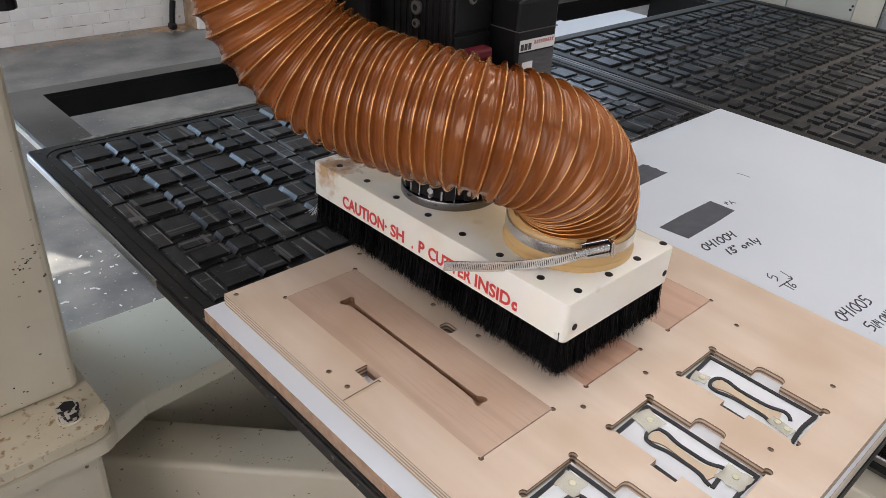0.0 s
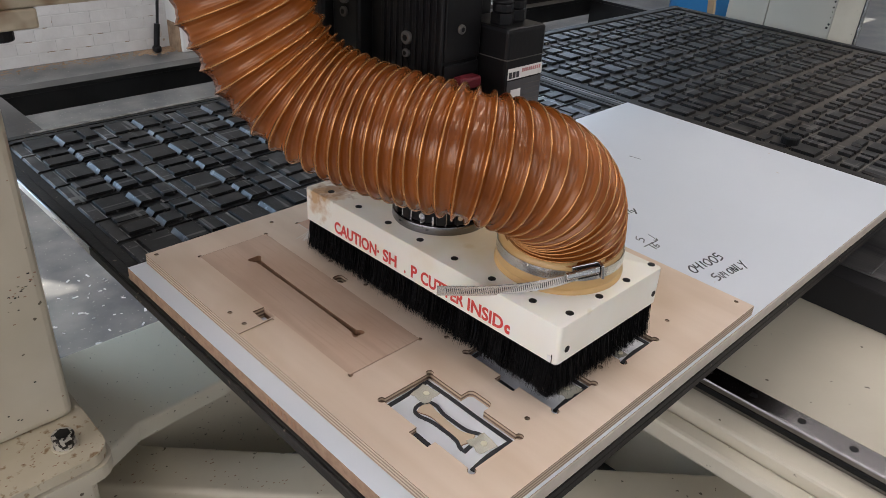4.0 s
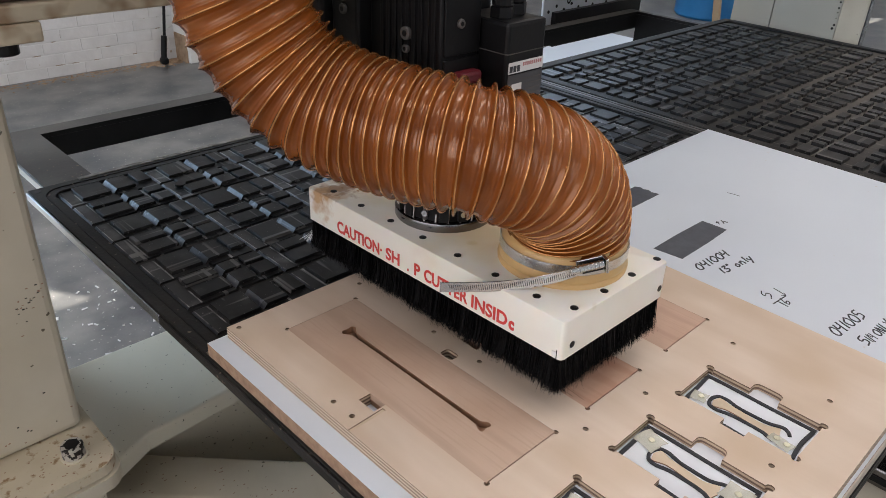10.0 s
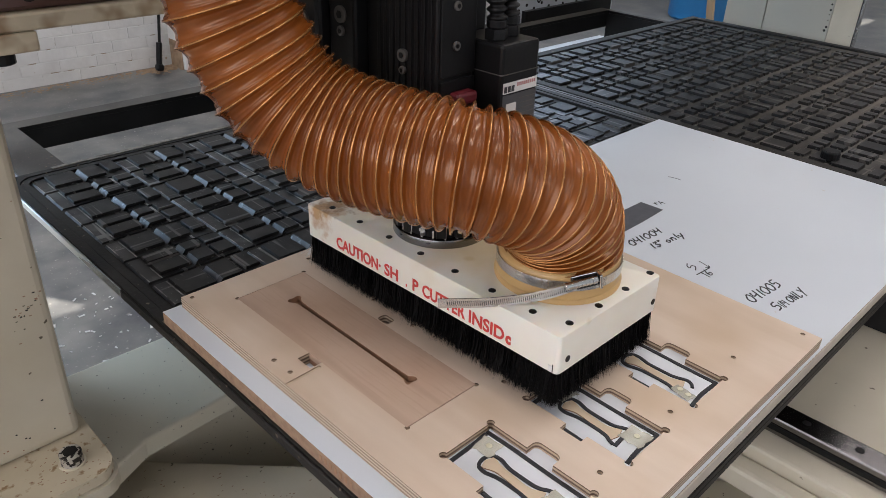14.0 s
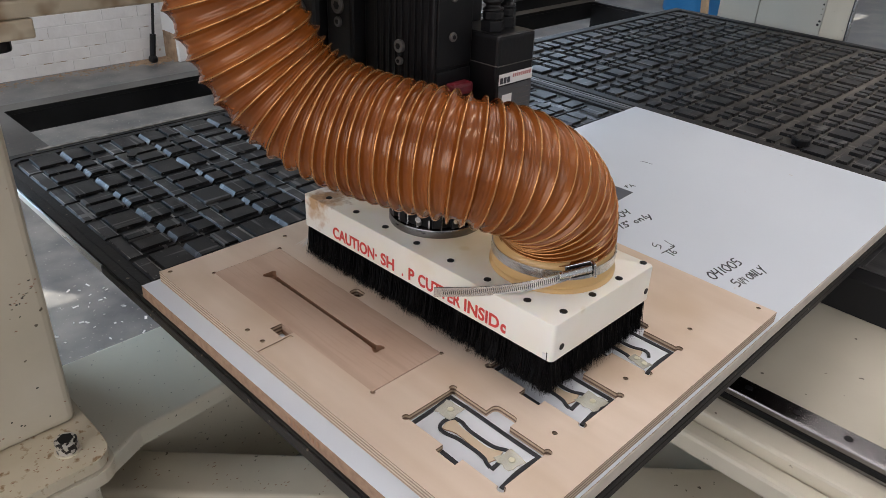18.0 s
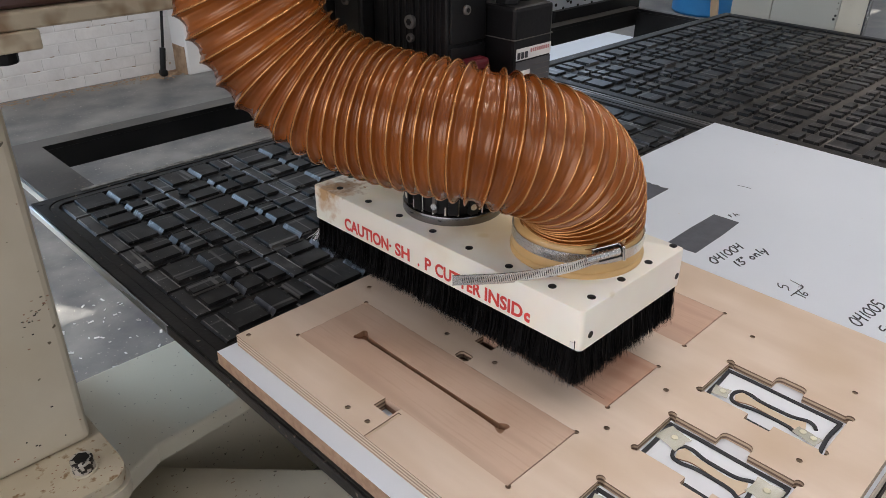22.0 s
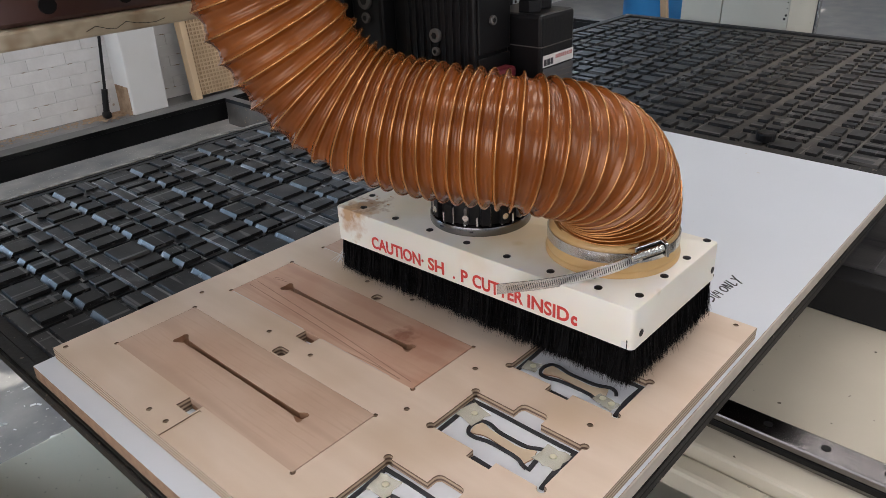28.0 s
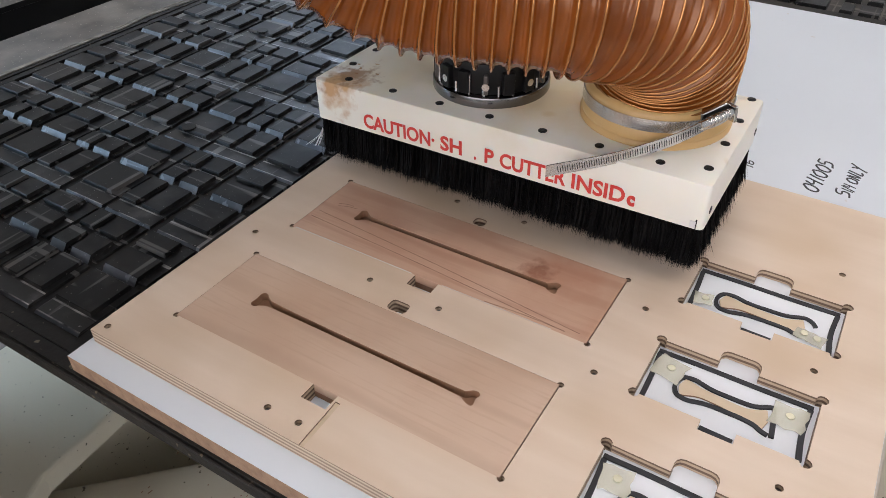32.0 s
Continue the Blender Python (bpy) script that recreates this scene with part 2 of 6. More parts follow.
def rubber(name, dark, pale, dust, rough, low, high):
    """Black rubber with a bloom of dust and fine pale scratches; each piece takes its own stretch of the pattern."""
    m, n, l, b = node_mat(name, rough)
    co, oi, ge, ad = n.new("ShaderNodeTexCoord"), n.new("ShaderNodeObjectInfo"), n.new("ShaderNodeNewGeometry"), n.new("ShaderNodeVectorMath")
    sc, su = n.new("ShaderNodeMath"), n.new("ShaderNodeMath")
    sc.operation, su.operation = "MULTIPLY", "ADD"
    sc.inputs[1].default_value = 37.0
    l.new(oi.outputs["Random"], su.inputs[0])
    l.new(ge.outputs["Random Per Island"], su.inputs[1])
    l.new(su.outputs[0], sc.inputs[0])
    l.new(co.outputs["Object"], ad.inputs[0])
    l.new(sc.outputs[0], ad.inputs[1])
    tex = []
    for scale, stretch, turn, detail in ((26, (1, 1, 1), 0, 7), (60, (1, 0.035, 1), 20, 2), (60, (0.035, 1, 1), -12, 2), (9, (1, 1, 1), 0, 4), (330, (1, 1, 1), 0, 1)):
        mp, nz = n.new("ShaderNodeMapping"), n.new("ShaderNodeTexNoise")
        mp.inputs["Rotation"].default_value, mp.inputs["Scale"].default_value = (0, 0, radians(turn)), stretch
        nz.inputs["Scale"].default_value, nz.inputs["Detail"].default_value = scale, detail
        l.new(ad.outputs[0], mp.inputs[0])
        l.new(mp.outputs[0], nz.inputs["Vector"])
        tex.append(nz.outputs[0])
    masks = []
    for t, a, c, top in ((tex[0], low, high, dust), (tex[1], 0.625, 0.66, 0.65), (tex[2], 0.625, 0.66, 0.6), (tex[4], 0.735, 0.77, 0.9)):
        mr = n.new("ShaderNodeMapRange")
        mr.inputs[1].default_value, mr.inputs[2].default_value, mr.inputs[3].default_value, mr.inputs[4].default_value = a, c, 0, top
        l.new(t, mr.inputs[0])
        masks.append(mr.outputs[0])
    for t in masks[1:]:
        mx = n.new("ShaderNodeMath")
        mx.operation = "MAXIMUM"
        l.new(masks[0], mx.inputs[0])
        l.new(t, mx.inputs[1])
        masks[0] = mx.outputs[0]
    mix = n.new("ShaderNodeMixRGB")
    mix.inputs[1].default_value, mix.inputs[2].default_value = (*dark, 1), (*pale, 1)
    l.new(masks[0], mix.inputs[0])
    l.new(mix.outputs[0], b.inputs["Base Color"])
    rr = n.new("ShaderNodeMapRange")
    rr.inputs[3].default_value, rr.inputs[4].default_value = rough - 0.10, rough + 0.14
    l.new(tex[3], rr.inputs[0])
    l.new(rr.outputs[0], b.inputs["Roughness"])
    bp = n.new("ShaderNodeBump")
    bp.inputs["Strength"].default_value, bp.inputs["Distance"].default_value = 0.16, 0.002
    l.new(tex[0], bp.inputs["Height"])
    l.new(bp.outputs[0], b.inputs["Normal"])
    return m


M_RUBBER = rubber("black_rubber", (0.0055, 0.0056, 0.006), (0.15, 0.145, 0.14), 0.22, 0.44, 0.50, 0.82)
# ramps: dust, plus a blue tint painted in for the window's sheen
M_RAMP = rubber("dusty_ramp_blue_sheen", (0.024, 0.028, 0.036), (0.185, 0.20, 0.235), 0.55, 0.42, 0.36, 0.78)
M_RUBBER_FAR = rubber("dusty_black_rubber", (0.0065, 0.0065, 0.007), (0.15, 0.14, 0.13), 0.22, 0.40, 0.46, 0.82)
M_TABLE_FAR = rubber("dusty_table_floor", (0.0045, 0.0045, 0.0046), (0.15, 0.138, 0.122), 0.30, 0.62, 0.46, 0.80)
M_RUBBER_WORN = rubber("worn_rubber_edge", (0.014, 0.014, 0.015), (0.42, 0.41, 0.40), 0.9, 0.45, 0.40, 0.62)
M_RUBBER_SCUFFED = rubber("scuffed_rubber_ledge", (0.008, 0.0082, 0.009), (0.26, 0.255, 0.25), 0.30, 0.36, 0.52, 0.76)
M_GREYDUST = surface("grey_dust", (0.06, 0.056, 0.05), (0.22, 0.205, 0.185), 0.9, 0, 14, fine=200, bump=0.3)
M_TABLE = surface("black_table", (0.005, 0.005, 0.0055), (0.026, 0.0230, 0.0195), 0.60, 0, 9, fine=180, bump=0.25, spots=(0.14, 0.115, 0.085), spot_scale=95, spot_at=0.69)
M_BLACK = surface("black_paint", (0.004, 0.004, 0.0045), (0.010, 0.010, 0.0105), 0.42, 0, 10, fine=200, bump=0.08)
M_COVER = surface("black_cover", (0.004, 0.004, 0.0045), (0.010, 0.010, 0.0105), 0.75, 0, 10, fine=200, bump=0.2)
M_COVERTOP = surface("scuffed_cover_top", (0.025, 0.025, 0.027), (0.13, 0.128, 0.125), 0.38, 0.2, 30, stretch=(1, 0.12, 1), fine=200, bump=0.2, detail=8)
# same cream enamel, lightened for the light falling on the bed
M_BED = surface("lit_cream_enamel", (0.58, 0.535, 0.425), (0.655, 0.605, 0.49), 0.36, 0, 4, fine=60, bump=0.05, spots=(0.10, 0.08, 0.05), spot_scale=60, spot_at=0.735)
M_STEEL = surface("worn_steel", (0.060, 0.052, 0.046), (0.165, 0.155, 0.145), 0.46, 0.5, 7, fine=140, bump=0.12, detail=9, spots=(0.20, 0.14, 0.09), spot_scale=150, spot_at=0.66)
M_FRAME = surface("dark_frame_steel", (0.034, 0.030, 0.027), (0.105, 0.095, 0.085), 0.52, 0.3, 7, fine=140, bump=0.12, detail=9, spots=(0.17, 0.125, 0.085), spot_scale=150, spot_at=0.69)
M_DARKST = surface("rail_dark_steel", (0.16, 0.155, 0.155), (0.28, 0.27, 0.27), 0.22, 1.0, 12, stretch=(1, 0.15, 1), fine=300, bump=0.05)
M_BRIGHT = surface("bright_steel", (0.55, 0.55, 0.54), (0.68, 0.68, 0.67), 0.24, 1.0, 12, stretch=(1, 0.15, 1), fine=300, bump=0.05)
M_BAND = surface("band_steel", (0.56, 0.56, 0.555), (0.70, 0.70, 0.69), 0.22, 0.9, 30, fine=300, bump=0.04)
M_ALU = surface("aluminium_edge", (0.50, 0.53, 0.57), (0.62, 0.65, 0.69), 0.42, 0.35, 10, fine=200, bump=0.05)
M_STRIP = surface("brushed_edge_strip", (0.40, 0.42, 0.45), (0.62, 0.65, 0.69), 0.30, 0.95, 14, stretch=(1, 0.06, 1), fine=220, bump=0.06)
M_BOLT = surface("chipped_bolt", (0.42, 0.40, 0.36), (0.55, 0.53, 0.48), 0.35, 0.3, 20, bump=0.2, spots=(0.012, 0.010, 0.009), spot_scale=130, spot_at=0.50)
M_RAILST = surface("rail_steel", (0.13, 0.085, 0.08), (0.21, 0.145, 0.14), 0.30, 0.9, 6, stretch=(0.2, 1, 1), bump=0.05)
M_WHITE = surface("white_melamine", (0.648, 0.692, 0.738), (0.682, 0.727, 0.772), 0.32, 0, 3, fine=400, bump=0.02, spots=(0.60, 0.58, 0.55), spot_scale=55, spot_at=0.76)
# pocket white, raised above the board's to offset shade in the pockets
M_LINER = surface("lifted_white", (0.725, 0.745, 0.775), (0.76, 0.78, 0.805), 0.35, 0, 12, fine=300, bump=0.03)
M_SEAL = surface("frayed_seal", (0.10, 0.09, 0.078), (0.30, 0.275, 0.24), 0.8, 0, 45, fine=200, bump=0.4, detail=9)
M_EDGEBAND = surface("beige_edge", (0.46, 0.41, 0.35), (0.56, 0.51, 0.44), 0.6, 0, 40, bump=0.1)
M_MDF = surface("particle_core", (0.25, 0.155, 0.10), (0.36, 0.235, 0.155), 0.8, 0, 90, fine=300, bump=0.4)
M_PLY = surface("birch_veneer", (0.635, 0.500, 0.380), (0.715, 0.590, 0.474), 0.5, 0, 26, stretch=(1, 0.12, 1), fine=160, bump=0.06, detail=10, spots=(0.555, 0.415, 0.285), spot_scale=6, spot_at=0.46, spot_soft=0.30)
M_PLYEDGE = banded("plywood_edge", ((0.27, 0.20, 0.145), (0.52, 0.42, 0.315)), 0.0022)
M_PLYCUT = banded("plywood_cut", ((0.15, 0.095, 0.062), (0.50, 0.385, 0.275)), 0.0026)
def figured(name, pale, mid, dark, lines, strength, rough=0.48):
    """Planed wood: arched growth rings along y, fine pores and a warm blush that comes and goes."""
    m, n, l, b = node_mat(name, rough)
    co, warp, ad = n.new("ShaderNodeTexCoord"), n.new("ShaderNodeTexNoise"), n.new("ShaderNodeMixRGB")
    mp = n.new("ShaderNodeMapping")
    mp.inputs["Scale"].default_value = (1, 0.16, 1)
    l.new(co.outputs["Object"], mp.inputs[0])
    warp.inputs["Scale"].default_value, warp.inputs["Detail"].default_value = 22, 3
    l.new(mp.outputs[0], warp.inputs["Vector"])
    ad.blend_type = "ADD"
    ad.inputs[0].default_value = 0.055
    l.new(mp.outputs[0], ad.inputs[1])
    l.new(warp.outputs["Color"], ad.inputs[2])
    ring = n.new("ShaderNodeTexWave")
    ring.wave_type, ring.bands_direction = "BANDS", "X"
    ring.inputs["Scale"].default_value, ring.inputs["Distortion"].default_value, ring.inputs["Detail"].default_value = lines, 2.5, 3
    l.new(ad.outputs[0], ring.inputs["Vector"])
    pores, blush = n.new("ShaderNodeTexNoise"), n.new("ShaderNodeTexNoise")
    mp2 = n.new("ShaderNodeMapping")
    mp2.inputs["Scale"].default_value = (1, 0.05, 1)
    l.new(co.outputs["Object"], mp2.inputs[0])
    pores.inputs["Scale"].default_value, pores.inputs["Detail"].default_value = 260, 4
    l.new(mp2.outputs[0], pores.inputs["Vector"])
    blush.inputs["Scale"].default_value, blush.inputs["Detail"].default_value = 9, 4
    l.new(co.outputs["Object"], blush.inputs["Vector"])
    base_ = n.new("ShaderNodeValToRGB")
    base_.color_ramp.elements[0].position, base_.color_ramp.elements[1].position = 0.35, 0.66
    base_.color_ramp.elements[0].color, base_.color_ramp.elements[1].color = (*pale, 1), (*mid, 1)
    l.new(blush.outputs[0], base_.inputs[0])
    edge = n.new("ShaderNodeMapRange")
    edge.inputs[1].default_value, edge.inputs[2].default_value, edge.inputs[3].default_value, edge.inputs[4].default_value = 0.72, 1.0, 0, strength
    l.new(ring.outputs["Fac"], edge.inputs[0])
    por = n.new("ShaderNodeMapRange")
    por.inputs[1].default_value, por.inputs[2].default_value, por.inputs[3].default_value, por.inputs[4].default_value = 0.52, 0.80, 0, 0.30
    l.new(pores.outputs[0], por.inputs[0])
    mx = n.new("ShaderNodeMath")
    mx.operation = "MAXIMUM"
    l.new(edge.outputs[0], mx.inputs[0])
    l.new(por.outputs[0], mx.inputs[1])
    mix = n.new("ShaderNodeMixRGB")
    mix.inputs[2].default_value = (*dark, 1)
    l.new(mx.outputs[0], mix.inputs[0])
    l.new(base_.outputs[0], mix.inputs[1])
    l.new(mix.outputs[0], b.inputs["Base Color"])
    bp = n.new("ShaderNodeBump")
    bp.inputs["Strength"].default_value, bp.inputs["Distance"].default_value = 0.05, 0.002
    l.new(pores.outputs[0], bp.inputs["Height"])
    l.new(bp.outputs[0], b.inputs["Normal"])
    return m


M_MAPLE = figured("maple_blank", (0.600, 0.445, 0.335), (0.530, 0.368, 0.265), (0.36, 0.225, 0.15), 6.0, 0.26)
M_MAPLE_RED = figured("maple_blank_red", (0.62, 0.42, 0.305), (0.535, 0.325, 0.225), (0.36, 0.18, 0.11), 9.0, 0.30)
M_MAPLE_PINK = figured("maple_blank_pink", (0.60, 0.405, 0.295), (0.53, 0.345, 0.245), (0.36, 0.20, 0.13), 8.0, 0.28)
M_CUT = surface("brown_wood", (0.24, 0.13, 0.07), (0.36, 0.20, 0.12), 0.65, 0, 40, bump=0.2)
M_PINE = surface("bone_inlay_wood", (0.56, 0.44, 0.30), (0.65, 0.52, 0.37), 0.5, 0, 30, stretch=(1, 0.3, 1), bump=0.06)
M_HDPE = surface("white_plastic", (0.755, 0.72, 0.625), (0.815, 0.795, 0.72), 0.38, 0, 9, fine=90, bump=0.05, detail=7, spots=(0.64, 0.56, 0.40), spot_scale=14, spot_at=0.68)
M_HDPE.node_tree.nodes["Principled BSDF"].inputs["Subsurface Weight"].default_value = 0.35
M_HDPE.node_tree.nodes["Principled BSDF"].inputs["Subsurface Radius"].default_value = (0.014, 0.010, 0.006)
def aged(m, place, reach, ragged, scale, strength, colour):
    """Lays an uneven stain round a place on the thing, in its own space."""
    n, l = m.node_tree.nodes, m.node_tree.links
    b = n["Principled BSDF"]
    co, dist, nz = n.new("ShaderNodeTexCoord"), n.new("ShaderNodeVectorMath"), n.new("ShaderNodeTexNoise")
    dist.operation = "DISTANCE"
    dist.inputs[1].default_value = place
    nz.inputs["Scale"].default_value, nz.inputs["Detail"].default_value = scale, 7
    l.new(co.outputs["Object"], dist.inputs[0])
    l.new(co.outputs["Object"], nz.inputs["Vector"])
    ma, mr, mx = n.new("ShaderNodeMath"), n.new("ShaderNodeMapRange"), n.new("ShaderNodeMixRGB")
    ma.operation = "MULTIPLY_ADD"
    ma.inputs[1].default_value = ragged
    l.new(nz.outputs[0], ma.inputs[0])
    l.new(dist.outputs["Value"], ma.inputs[2])
    mr.inputs[1].default_value, mr.inputs[2].default_value = ragged * 0.5 + reach, ragged * 0.5 + reach * 0.25
    mr.inputs[3].default_value, mr.inputs[4].default_value = 0, strength
    l.new(ma.outputs[0], mr.inputs[0])
    mx.inputs[2].default_value = (*colour, 1)
    l.new(mr.outputs[0], mx.inputs[0])
    l.new(b.inputs["Base Color"].links[0].from_socket, mx.inputs[1])
    l.new(mx.outputs[0], b.inputs["Base Color"])


aged(M_MAPLE_RED, (0.178, -0.205, 0.0), 0.020, 0.030, 120, 0.85, (0.22, 0.075, 0.04))
aged(M_MAPLE_RED, (0.196, -0.235, 0.0), 0.050, 0.060, 45, 0.55, (0.45, 0.20, 0.12))
aged(M_TABLE_FAR, (2.05, -0.25, -0.04), 0.95, 0.55, 6, 0.72, (0.175, 0.157, 0.132))
aged(M_RUBBER_FAR, (2.05, -0.25, -0.04), 0.75, 0.55, 9, 0.14, (0.11, 0.092, 0.072))
aged(M_HDPE, (0.165, -0.085, 0.105), 0.095, 0.09, 18, 0.75, (0.68, 0.52, 0.27))
aged(M_HDPE, (0.165, 0.075, 0.105), 0.075, 0.09, 22, 0.60, (0.66, 0.53, 0.31))
aged(M_HDPE, (0.078, 0.135, 0.103), 0.034, 0.085, 60, 0.9, (0.50, 0.28, 0.11))
aged(M_HDPE, (0.105, 0.130, 0.105), 0.030, 0.10, 90, 0.85, (0.30, 0.17, 0.08))
M_STAIN = surface("brown_stain", (0.30, 0.16, 0.07), (0.55, 0.38, 0.22), 0.6, 0, 70, bump=0.2)
M_BRISTLE = surface("black_bristle", (0.002, 0.002, 0.0022), (0.005, 0.005, 0.0055), 0.5, 0, 60, bump=0)
M_BRISTLE.node_tree.nodes["Principled BSDF"].inputs["Specular IOR Level"].default_value = 0.10
M_RED = surface("red_lettering", (0.56, 0.035, 0.03), (0.66, 0.06, 0.045), 0.45, 0, 120, bump=0.05)
M_HOSE = surface("amber_hose", (0.140, 0.034, 0.0060), (0.290, 0.084, 0.0140), 0.225, 0.0, 9, fine=70, bump=0.08, rough_var=0.10, detail=7)
M_HOSE.node_tree.nodes["Principled BSDF"].inputs["Specular IOR Level"].default_value = 0.68
M_HOSE.node_tree.nodes["Principled BSDF"].inputs["Specular Tint"].default_value = (1.0, 0.80, 0.62, 1)
# wire with the ribs' golden highlights put into its colour
M_WIRE = surface("wire_with_glint", (0.46, 0.19, 0.055), (0.60, 0.29, 0.10), 0.20, 0.65, 30, bump=0)
M_CUFF = surface("amber_cuff", (0.52, 0.33, 0.13), (0.62, 0.42, 0.19), 0.35, 0, 10, bump=0.05)
M_STAINLINE = surface("scratch_brown", (0.22, 0.12, 0.08), (0.34, 0.20, 0.14), 0.7, 0, 60, bump=0)
M_INK = surface("marker_ink", (0.02, 0.02, 0.025), (0.045, 0.045, 0.05), 0.55, 0, 200, bump=0)
M_GREY = surface("grey_patch", (0.062, 0.068, 0.080), (0.095, 0.10, 0.115), 0.55, 0, 60, bump=0.1)
M_GASKET = surface("black_gasket", (0.016, 0.017, 0.020), (0.032, 0.033, 0.038), 0.7, 0, 80, bump=0.3)
M_WAX = surface("pale_wax", (0.58, 0.555, 0.40), (0.66, 0.635, 0.48), 0.3, 0, 25, bump=0.1)
M_BLUE = surface("blue_drum", (0.02, 0.17, 0.42), (0.03, 0.22, 0.50), 0.4, 0, 5, bump=0.05)
M_PEG = surface("pegboard", (0.50, 0.36, 0.22), (0.60, 0.45, 0.29), 0.7, 0, 6, bump=0.15)
M_PEGHOLE = surface("panel_recess", (0.36, 0.245, 0.14), (0.46, 0.33, 0.20), 0.8, 0, 20, bump=0.1)
M_LUMBER = surface("raw_lumber", (0.52, 0.37, 0.22), (0.63, 0.47, 0.30), 0.65, 0, 6, stretch=(1, 1, 0.15), bump=0.1)
for m_ in (M_TABLE, M_RUBBER_FAR, M_RUBBER_WORN):
    m_.node_tree.nodes["Principled BSDF"].inputs["Specular IOR Level"].default_value = 0.32
M_BLACK.node_tree.nodes["Principled BSDF"].inputs["Specular IOR Level"].default_value = 0.24
M_RUBBER_SCUFFED.node_tree.nodes["Principled BSDF"].inputs["Specular IOR Level"].default_value = 0.48
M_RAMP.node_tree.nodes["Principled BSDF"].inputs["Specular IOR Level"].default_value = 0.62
M_RUBBER.node_tree.nodes["Principled BSDF"].inputs["Specular IOR Level"].default_value = 0.32
M_DUST = surface("sawdust", (0.25, 0.165, 0.10), (0.40, 0.28, 0.18), 0.9, 0, 25, fine=260, bump=0.8)
M_LABEL = surface("label_paper", (0.66, 0.65, 0.63), (0.72, 0.71, 0.69), 0.45, 0, 20, bump=0)
M_DARKLABEL = surface("dark_label", (0.05, 0.05, 0.055), (0.08, 0.08, 0.085), 0.4, 0, 20, bump=0)
M_PINK = surface("faded_red_print", (0.45, 0.20, 0.19), (0.52, 0.26, 0.25), 0.5, 0, 20, bump=0)
# red darkened for the shade the plug sits in
M_REDKNOB = surface("shaded_red_plastic", (0.10, 0.005, 0.011), (0.14, 0.008, 0.015), 0.5, 0, 20, bump=0)
M_COVERPLATE = surface("grey_cream_enamel", (0.42, 0.40, 0.335), (0.48, 0.46, 0.39), 0.45, 0, 3, bump=0.03)
M_GLASS, gn, gl, gb = node_mat("window_glass", 0.02)
gb.inputs["Transmission Weight"].default_value = 1.0
# glow of the assumed ceiling tubes
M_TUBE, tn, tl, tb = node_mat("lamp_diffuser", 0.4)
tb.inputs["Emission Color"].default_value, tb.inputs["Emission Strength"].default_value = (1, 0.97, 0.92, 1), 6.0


# ---- building helpers ----
def part(name, bm, material, parent=None, label=""):
    """Links a bmesh as one mesh object, under a thing or a part."""
    me = bpy.data.meshes.new(name)
    bm.to_mesh(me)
    bm.free()
    for m in material if isinstance(material, (tuple, list)) else (material,):
        me.materials.append(m)
    ob = new(name, me)
    if parent:
        ob.parent = parent
    if label:
        ob["label"] = label
    return ob


def thing(name, label, category, group="", z=H, kind=""):
    ob = new(name)
    ob.empty_display_size = 0.05
    ob.location = (0, 0, z)
    return tagged(ob, label, category, group, kind)


def box(x0, x1, y0, y1, z0, z1, bev=0.0, seg=2):
    bm = bmesh.new()
    bmesh.ops.create_cube(bm, size=1)
    for v in bm.verts:
        v.co = ((x0 + x1) / 2 + v.co.x * (x1 - x0), (y0 + y1) / 2 + v.co.y * (y1 - y0), (z0 + z1) / 2 + v.co.z * (z1 - z0))
    if bev:
        bmesh.ops.bevel(bm, geom=bm.edges[:], offset=bev, segments=seg, profile=0.5, affect="EDGES")
    return bm


def inside(x, y, loop):
    hit = False
    for i in range(len(loop)):
        (x0, y0), (x1, y1) = loop[i], loop[i - 1]
        if (y0 > y) != (y1 > y) and x < (x1 - x0) * (y - y0) / (y1 - y0) + x0:
            hit = not hit
    return hit


def plate(outer, holes, z0, z1):
    """A flat slab with openings that go through it; its side faces take material 1, the walls of openings material 2."""
    bm = bmesh.new()
    flat, edges, loops = [], [], [outer, *holes]
    for loop in loops:
        n0 = len(flat)
        flat += [Vector(p) for p in loop]
        edges += [(n0 + i, n0 + (i + 1) % len(loop)) for i in range(len(loop))]
    co, _, tris, *_ = geometry.delaunay_2d_cdt(flat, edges, [], 0, 1e-7)
    top = [bm.verts.new((p.x, p.y, z1)) for p in co]
    low = [bm.verts.new((p.x, p.y, z0)) for p in co]
    for t in tris:
        cx, cy = sum(co[i].x for i in t) / 3, sum(co[i].y for i in t) / 3
        if inside(cx, cy, outer) and not any(inside(cx, cy, h) for h in holes):
            bm.faces.new([top[i] for i in t])
            bm.faces.new([low[i] for i in reversed(t)])
    for e in [e for e in bm.edges if len(e.link_faces) == 1 and e.verts[0].co.z == e.verts[1].co.z and abs(e.verts[0].co.z - z1) < 1e-7]:
        i, j = top.index(e.verts[0]), top.index(e.verts[1])
        f = bm.faces.new((top[i], top[j], low[j], low[i]))
        mx, my = (co[i] + co[j]) / 2
        near = [min(abs((Vector((mx, my)) - Vector(l[k])).length + (Vector((mx, my)) - Vector(l[k - 1])).length - (Vector(l[k]) - Vector(l[k - 1])).length) for k in range(len(l))) for l in loops]
        f.material_index = 1 if near[0] == min(near) else 2
    for v in [v for v in bm.verts if not v.link_faces]:
        bm.verts.remove(v)
    bmesh.ops.recalc_face_normals(bm, faces=bm.faces[:])
    return bm


